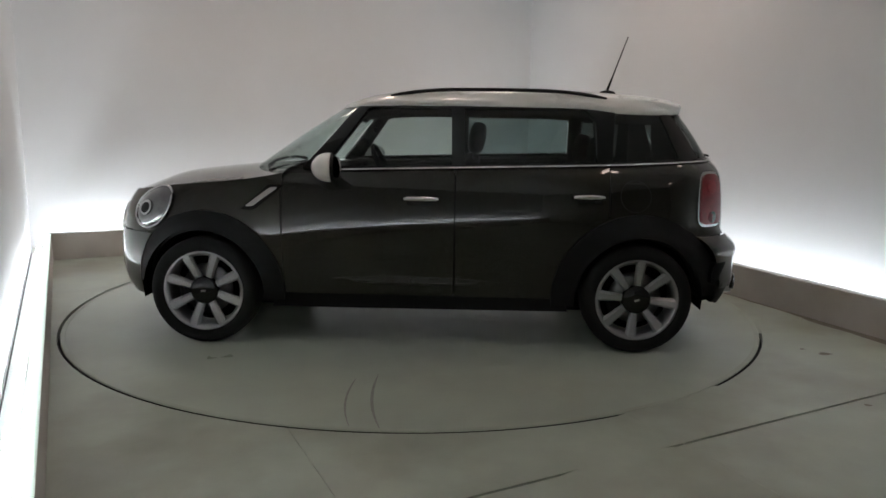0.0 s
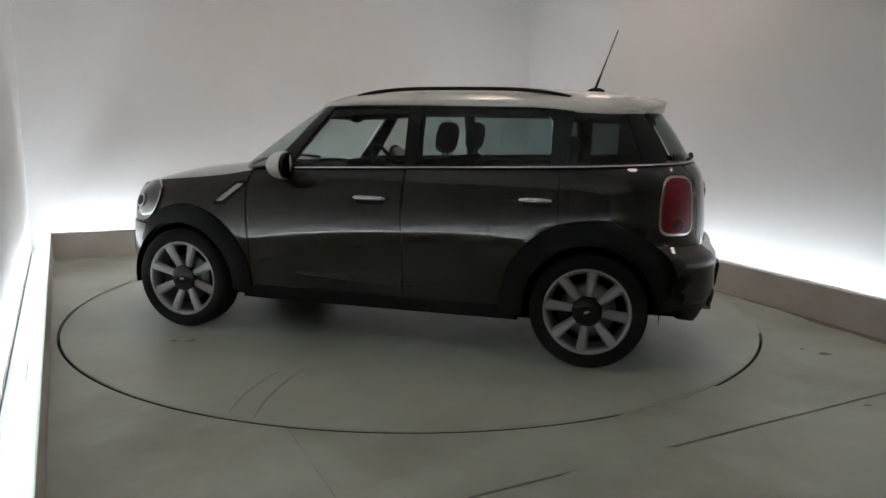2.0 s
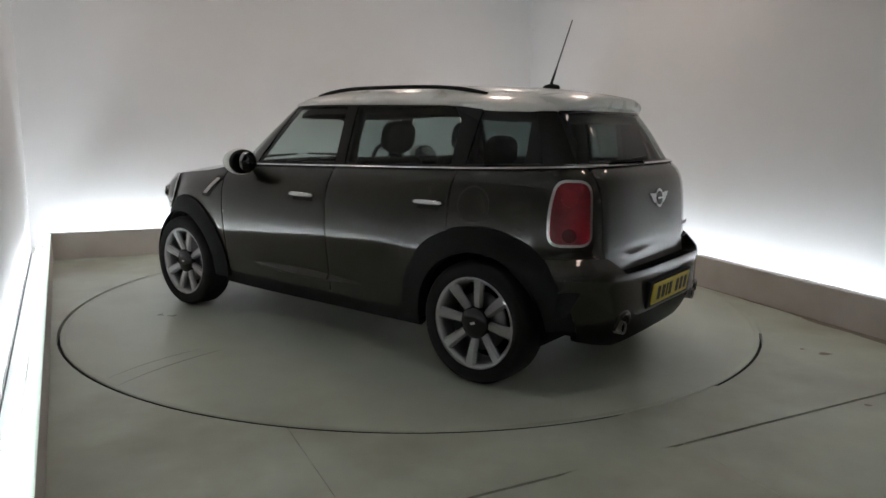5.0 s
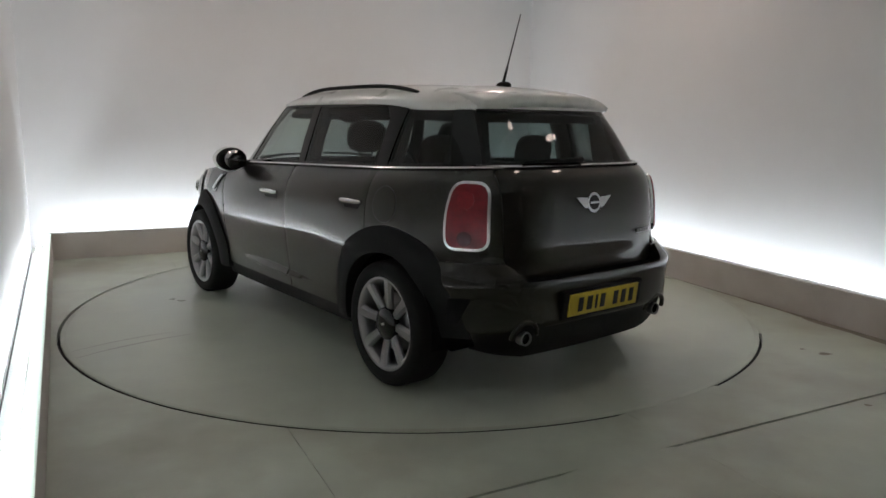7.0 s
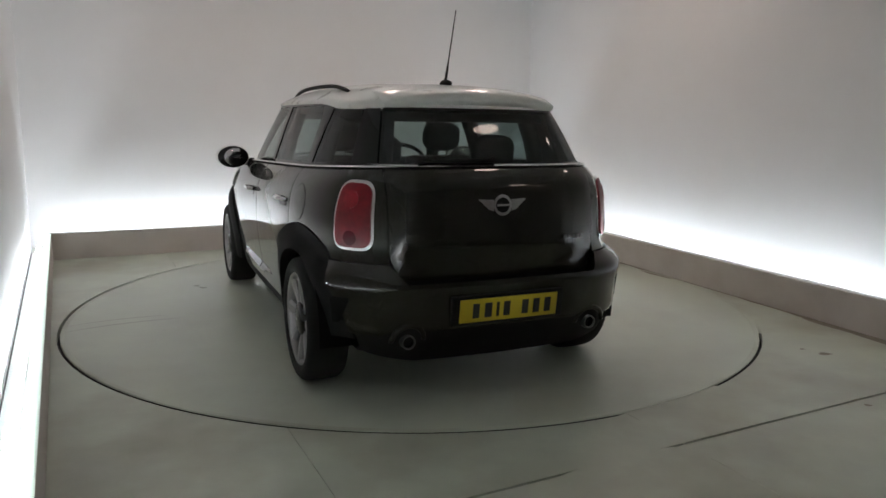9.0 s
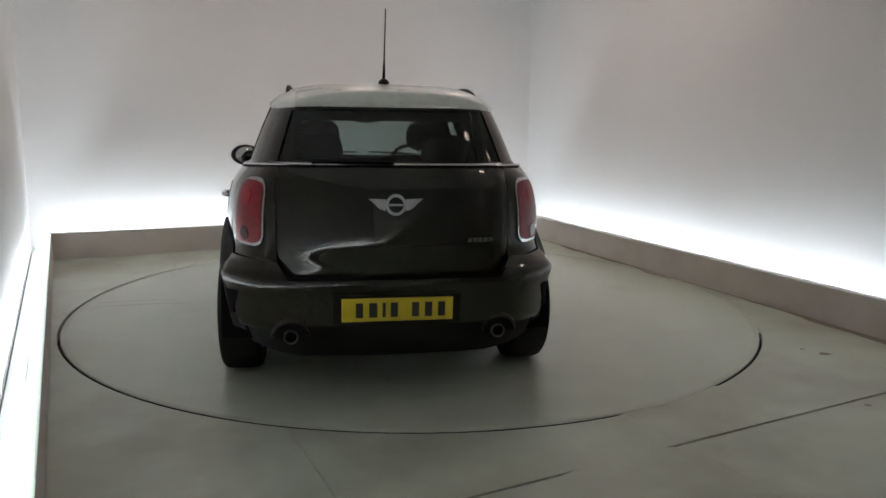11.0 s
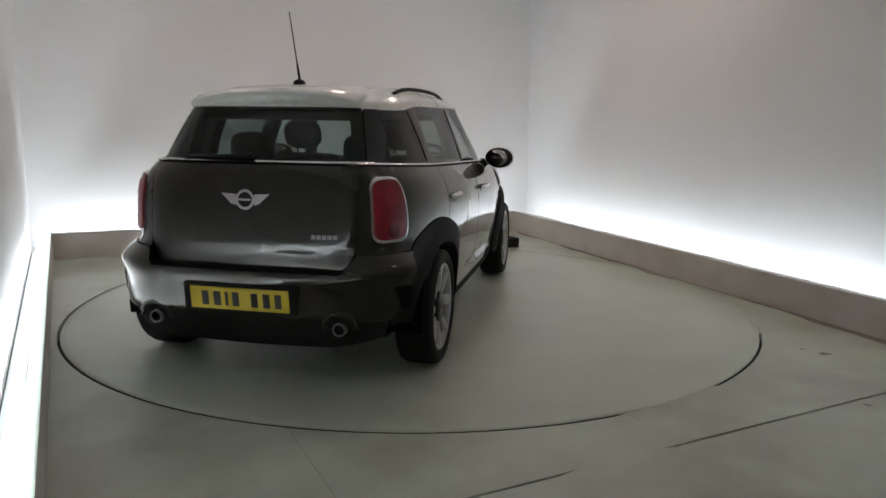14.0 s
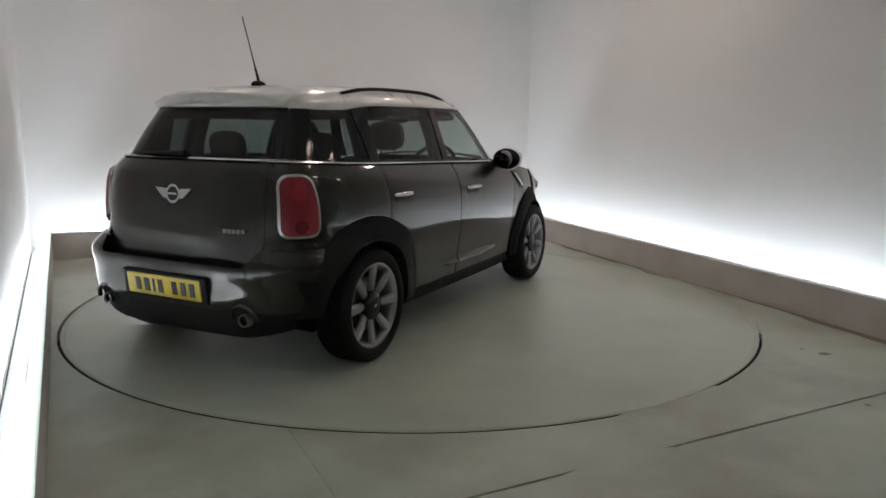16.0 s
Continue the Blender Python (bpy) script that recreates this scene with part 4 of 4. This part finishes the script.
        panel("rear_pillar", CABIN, corner, M_GLOSSBLACK, car, "gloss black rear corner pillar", off=0.002, depth=0.02, side=s, step=0.04)
    yq = lambda y, z: (CABIN.qy(y, z), z)
    rear = [yq(-0.545, 1.135), yq(0.545, 1.135), yq(0.462, 1.44), yq(-0.462, 1.44)]
    panel("rear_window", CABIN, round_poly(rear, 0.03), M_GLASS_DARK, car, "tinted rear window", off=0.002, depth=0.004)
    for name, z0, z1, k0, k1 in (("rear_window_frame", 1.118, 1.152, 0.56, 0.54), ("rear_window_frame", 1.40, 1.45, 0.475, 0.462)):
        panel(name, CABIN, [yq(-k0, z0), yq(k0, z0), yq(k1, z1), yq(-k1, z1)], M_GLOSSBLACK, car, off=0.005, depth=0.02)
    C = CABIN.length
    ws = [(CABIN.qx(0.715, 1.06), 1.055), (2 * C - CABIN.qx(0.715, 1.06), 1.055), (2 * C - CABIN.qx(0.38, 1.45), 1.452), (CABIN.qx(0.38, 1.45), 1.452)]
    panel("windscreen", CABIN, ws, M_GLASS, car, "clear windscreen", depth=0.004, step=0.06)


def build_roof(car):
    C = CABIN.length
    crown = smooth_table([(-1.7, 1.492), (-1.4, 1.528), (-1.0, 1.556), (-0.4, 1.565), (0.0, 1.553), (0.3, 1.522), (0.6, 1.47)])
    edge_z = smooth_table([(-1.7, 1.420), (-1.15, 1.424), (-1.02, 1.440), (-0.6, 1.450), (0.0, 1.453), (0.4, 1.445), (0.6, 1.440)])
    def dome(off, drop, mat, name, label=""):
        vs, fs = [], []
        nq, nr = 120, 16
        for i in range(nq):
            q = 2 * C * i / nq
            e = CABIN.point(q, 1.44)
            z = edge_z(e.x)
            e = CABIN.point(q, z, off)
            xs = max(-1.15, min(0.12, e.x * 0.85))
            low = CABIN.point(q, z - 0.012, off - 0.012)
            vs.append(low - Vector((0, 0, drop)))
            for j in range(nr + 1):
                r = 1 - j / nr
                x, y = xs + (e.x - xs) * r, e.y * r
                zz = e.z + (crown(x) - e.z) * (1 - r ** 5.5)
                vs.append(Vector((x, y, zz - drop)))
        m = nr + 2
        for i in range(nq):
            k = (i + 1) % nq
            for j in range(m - 1):
                fs.append([i * m + j, i * m + j + 1, k * m + j + 1, k * m + j])
        fs = [f[::-1] for f in fs]
        return mesh_object(name, vs, fs, mat, car, label)
    dome(0.012, 0.0, M_WHITE, "roof", "white painted roof")
    dome(-0.03, 0.035, M_SEAT, "headliner", "dark roof lining")
    # spoiler over the rear window
    vs, fs = [], []
    n = 28
    for i in range(n + 1):
        y = -0.47 + 0.94 * i / n
        k = abs(y) / 0.47
        back = -1.655 + 0.075 * k ** 2.5
        top = 1.546 - 0.044 * k ** 3
        drop = 0.004 * k ** 4
        prof = [(-1.22, top + 0.004), (-1.36, top - 0.008), (-1.50, top - 0.026), (back + 0.02, top - 0.050 - drop), (back, top - 0.062 - drop), (back + 0.012, max(top - 0.112, 1.414)), (-1.52, 1.412), (-1.40, 1.41)]
        vs += [Vector((x, y, z)) for x, z in prof]
    m = 8
    for i in range(n):
        for j in range(m - 1):
            fs.append([i * m + j, (i + 1) * m + j, (i + 1) * m + j + 1, i * m + j + 1])
    fs.append(list(range(m)))
    fs.append([n * m + j for j in reversed(range(m))])
    fs = [f[::-1] for f in fs]
    mesh_object("spoiler", vs, fs, M_WHITE, car, "white roof spoiler")
    for s in (1, -1):
        rail = []
        for k in range(25):
            x = 0.20 - 1.32 * k / 24
            e = abs(k / 12 - 1)
            z = 1.548 - 0.004 * (x + 0.4) ** 2 - 0.040 * e ** 4 - 0.014 * (x + 0.4) ** 2
            rail.append((x, s * (0.535 - 0.012 * e ** 2), z))
        v, f = tube(rail, 0.0115, 10)
        mesh_object("roof_rail", v, f, M_PLASTIC, car, "black roof rail")
    bm = bmesh.new()
    blob(bm, (-1.215, 0, 1.556), (0.055, 0.03, 0.022))
    base = part("antenna", bm, M_PLASTIC, car, "thin black whip antenna")
    v, f = tube([(-1.205, 0, 1.555), (-1.235, 0, 1.64), (-1.245, 0, 1.67), (-1.335, 0, 1.930)], [0.009, 0.007, 0.004, 0.003], 8)
    mesh_object("antenna_rod", v, f, M_PLASTIC, base)


def build_mirrors(car):
    for s in (1, -1):
        bm = bmesh.new()
        got = blob(bm, (0, 0, 0), (0.10, 0.118, 0.084), None, 28)
        for v in bm.verts:
            if v.co.x < -0.012:
                v.co.x = -0.012 - 0.12 * (abs(v.co.x) - 0.012)
        cap = part("wing_mirror", bm, M_WHITE, car, "white wing mirror cap")
        cap.matrix_basis = pose(0.515, 0.925 * s, 1.083, 0, 0, 6 * s)
        v, f = lathe([(0.0, -0.020), (0.86, -0.022), (0.92, -0.018), (0.95, -0.004), (0.94, 0.012)], 32)
        v = [(y * 1.0, x * 0.117, z * 0.083) for x, y, z in v]
        rim = mesh_object("mirror_housing", v, f, M_GLOSSBLACK, cap, "black mirror housing")
        rim.location.x = -0.012
        v, f = lathe([(0.0, -0.030), (0.74, -0.030), (0.76, -0.020)], 32)
        v = [(y * 1.0, x * 0.117, z * 0.083) for x, y, z in v]
        mg = mesh_object("mirror_glass", v, f, M_MIRROR_DIMMED, cap, "mirror glass")
        mg.location.x = -0.022
        mg.rotation_euler = (0, radians(2), radians(20 * s))
        v, f = tube([(0.55, 0.77 * s, 1.045), (0.545, 0.82 * s, 1.045), (0.53, 0.87 * s, 1.055)], [0.03, 0.026, 0.03], 10)
        mesh_object("mirror_arm", v, f, M_PLASTIC, car, "black mirror arm")


def build_wheel(car, x, s, turn_by):
    v, f = lathe([(0.225, -0.09), (0.212, -0.02), (0.212, 0.06), (0.226, 0.088), (0.243, 0.096), (0.246, 0.090), (0.238, 0.082), (0.226, 0.07)], 56)
    wheel = mesh_object("wheel", v, f, M_ALLOY, car, "silver alloy wheel with eight broad spokes")
    prof = [(0.236, 0.088), (0.250, 0.100), (0.275, 0.1075), (0.300, 0.104), (0.316, 0.092), (0.323, 0.075), (0.3255, 0.04), (0.3255, -0.04), (0.323, -0.075), (0.312, -0.096), (0.28, -0.106), (0.236, -0.09)]
    v, f = lathe(prof, 64)
    mesh_object("tyre", v, f, M_RUBBER, wheel, "black low-profile tyre")
    for k in range(8):
        bm = bmesh.new()
        rows = []
        for r, w, y0, y1 in ((0.05, 0.020, 0.045, 0.066), (0.09, 0.023, 0.050, 0.074), (0.15, 0.027, 0.056, 0.083), (0.20, 0.030, 0.060, 0.088), (0.234, 0.035, 0.062, 0.090)):
            rows.append([bm.verts.new(c) for c in ((-w, y0, r), (-w, y1 - 0.012, r), (-w * 0.55, y1, r), (w * 0.55, y1, r), (w, y1 - 0.012, r), (w, y0, r))])
        for a, b in zip(rows, rows[1:]):
            for i in range(6):
                j = (i + 1) % 6
                bm.faces.new((a[i], a[j], b[j], b[i]))
        bmesh.ops.recalc_face_normals(bm, faces=bm.faces[:])
        sp = part("spoke", bm, M_ALLOY, wheel, "", False)
        sp.rotation_euler = (0, radians(45 * k + 22.5), 0)
    v, f = lathe([(0.084, 0.05), (0.084, 0.080), (0.074, 0.088), (0.03, 0.094), (0.0, 0.094)], 32)
    mesh_object("hub_cap", v, f, M_GLOSSBLACK, wheel, "black hub cap")
    bm = bmesh.new()
    box(bm, -0.015, 0.015, 0.092, 0.0965, -0.006, 0.006)
    part("hub_mark", bm, M_CHROME, wheel, "", False)
    v, f = lathe([(0.0, 0.0), (0.15, 0.0), (0.155, 0.006), (0.155, 0.02), (0.08, 0.022), (0.0, 0.03)], 40)
    mesh_object("brake_disc", v, f, M_DARKCHROME, wheel, "steel brake disc")
    v, f = lathe([(0.0, -0.05), (0.21, -0.05)], 40)
    mesh_object("brake_shield", v, f, M_UNDER, wheel)
    bm = bmesh.new()
    box(bm, 0.09, 0.17, 0.0, 0.045, -0.06, 0.06, 0.012)
    part("brake_caliper", bm, M_PLASTIC, wheel, "", False)
    m = pose(x, (0.788 if x > 0 else 0.774) * s, HUB, 0, 0, 0 if s > 0 else 180) @ Matrix.Rotation(radians(turn_by), 4, "Y")
    wheel.matrix_basis = m
    return wheel


def build_seat(car, x, y, wide, rear=False):
    bm = bmesh.new()
    box(bm, x - 0.05, x + 0.45, y - wide / 2, y + wide / 2, 0.42, 0.62, 0.06)
    seat = part("seat", bm, M_SEAT, car, "dark fabric seat")
    bm = bmesh.new()
    box(bm, -0.06, 0.06, -wide / 2, wide / 2, 0.0, 0.58 if not rear else 0.50, 0.05)
    back = part("backrest", bm, M_SEAT, seat)
    back.matrix_basis = pose(x - 0.05, y, 0.56, 0, -14, 0)
    for h in (y,):
        bm = bmesh.new()
        for v in blob(bm, (0, 0, 0.1), (1, 1, 1), None, 24):
            d = v.co - Vector((0, 0, 0.1))
            k = (abs(d.x) ** 3 + abs(d.y) ** 3 + abs(d.z) ** 3) ** (-1 / 3)
            v.co = Vector((0.055 * d.x * k, 0.135 * d.y * k, 0.1 + 0.10 * d.z * k))
        hr = part("headrest", bm, M_SEAT, seat)
        hr.matrix_basis = pose(x - 0.20 if not rear else x - 0.17, h, 1.155 if not rear else 1.08, 0, -10, 0)
        for d in (-0.05, 0.05):
            v, f = tube([(0, d, -0.09), (0, d, 0.02)], 0.006, 8)
            post = mesh_object("headrest_post", v, f, M_CHROME, seat)
            post.matrix_basis = hr.matrix_basis


def build_interior(car):
    for y in (0.36, -0.36):
        build_seat(car, -0.12, y, 0.50)
        build_seat(car, -0.92, y, 0.52, True)
    bm = bmesh.new()
    box(bm, 0.55, 1.0, -0.68, 0.68, 0.60, 1.035, 0.06)
    box(bm, 0.45, 0.60, 0.12, 0.60, 0.78, 1.00, 0.04)
    box(bm, 0.45, 0.62, -0.60, -0.14, 0.82, 1.075, 0.05)
    part("dashboard", bm, M_PLASTIC, car, "black dashboard")
    bm = bmesh.new()
    box(bm, -1.68, 0.9, -0.70, 0.70, 0.36, 0.42)
    box(bm, -1.72, -1.10, -0.58, 0.58, 0.42, 0.98)
    part("cabin_floor", bm, M_UNDER, car, "", False)
    for s in (1, -1):
        trim = [[(-1.40, 0.62, 0.98), (-1.40, 0.50, 1.40)], [(-1.48, 0.52, 0.98), (-1.46, 0.43, 1.40)], [(-1.70, 0.50, 0.98), (-1.56, 0.42, 1.40)], [(-1.70, 0.60, 0.98), (-1.52, 0.47, 1.40)]]
        vs = [(x, y * s, z) for row in trim for x, y, z in row]
        fs = [(0, 1, 3, 2), (2, 3, 5, 4), (4, 5, 7, 6), (6, 7, 1, 0), (0, 2, 4, 6), (1, 7, 5, 3)]
        mesh_object("pillar_trim", vs, fs, M_SEAT, car, "dark inner pillar trim", False)
        v, f = tube([(-0.24, 0.72 * s, 0.98), (-0.23, 0.645 * s, 1.25), (-0.23, 0.57 * s, 1.44)], 0.04, 10)
        mesh_object("pillar_trim", v, f, M_SEAT, car, "dark inner pillar trim")
        v, f = tube([(-1.09, 0.70 * s, 0.98), (-1.09, 0.63 * s, 1.25), (-1.08, 0.56 * s, 1.43)], 0.05, 10)
        mesh_object("pillar_trim", v, f, M_SEAT, car, "dark inner pillar trim")
        # wiper arm and scuttle before the windscreen
        p = [(0.98, 0.50 * s, 1.062), (1.00, 0.30 * s, 1.085), (0.98, 0.05 * s, 1.095)]
        v, f = tube(p, [0.014, 0.009, 0.006], 8)
        mesh_object("wiper", v, f, M_PLASTIC, car, "black windscreen wiper")
    ring = [(0.19 * math.cos(a * math.tau / 28), 0.19 * math.sin(a * math.tau / 28), 0) for a in range(29)]
    v, f = tube(ring, 0.016, 8)
    wheel = mesh_object("steering_wheel", v, f, M_PLASTIC, car, "black steering wheel")
    wheel.matrix_basis = pose(0.36, -0.36, 1.0, 0, -65, 0)
    bm = bmesh.new()
    box(bm, -0.05, 0.05, -0.18, 0.18, -0.02, 0.0, 0.005)
    blob(bm, (0, 0, -0.01), (0.07, 0.07, 0.03))
    part("steering_hub", bm, M_PLASTIC, wheel)
    bm = bmesh.new()
    blob(bm, (0.44, 0, 1.375), (0.025, 0.115, 0.038))
    part("rear_view_mirror", bm, M_PLASTIC, car, "black rear-view mirror")
    v, f = tube([(0.44, 0, 1.38), (0.50, 0, 1.45)], 0.01, 8)
    mesh_object("mirror_stalk", v, f, M_PLASTIC, car)


def build_car():
    car = tagged(new("car"), "dark grey-brown compact crossover car with white roof", "car")
    build_body(car)
    build_doors(car)
    build_wings(car)
    build_rear(car)
    build_trim(car)
    build_roof(car)
    build_mirrors(car)
    for x, s, a in ((AXLE_F, 1, 4), (AXLE_R, 1, 17), (AXLE_F, -1, 10), (AXLE_R, -1, 20)):
        build_wheel(car, x, s, a)
    build_interior(car)
    return car


car = build_car()


def turn(t):
    return 177.44 - 7.1243 * t + 0.0078975 * t * (16 - t)


def motions():
    rows_table, rows_car = [], []
    for k in range(17):
        a = turn(k)
        m = Matrix.Translation((*CENTRE, 0)) @ Matrix.Rotation(radians(a), 4, "Z")
        rows_table.append((k, m))
        rows_car.append((k, m @ Matrix.Translation((-0.1093, 0.3594, 0.0))))
    walk(turntable, rows_table)
    walk(car, rows_car)


motions()
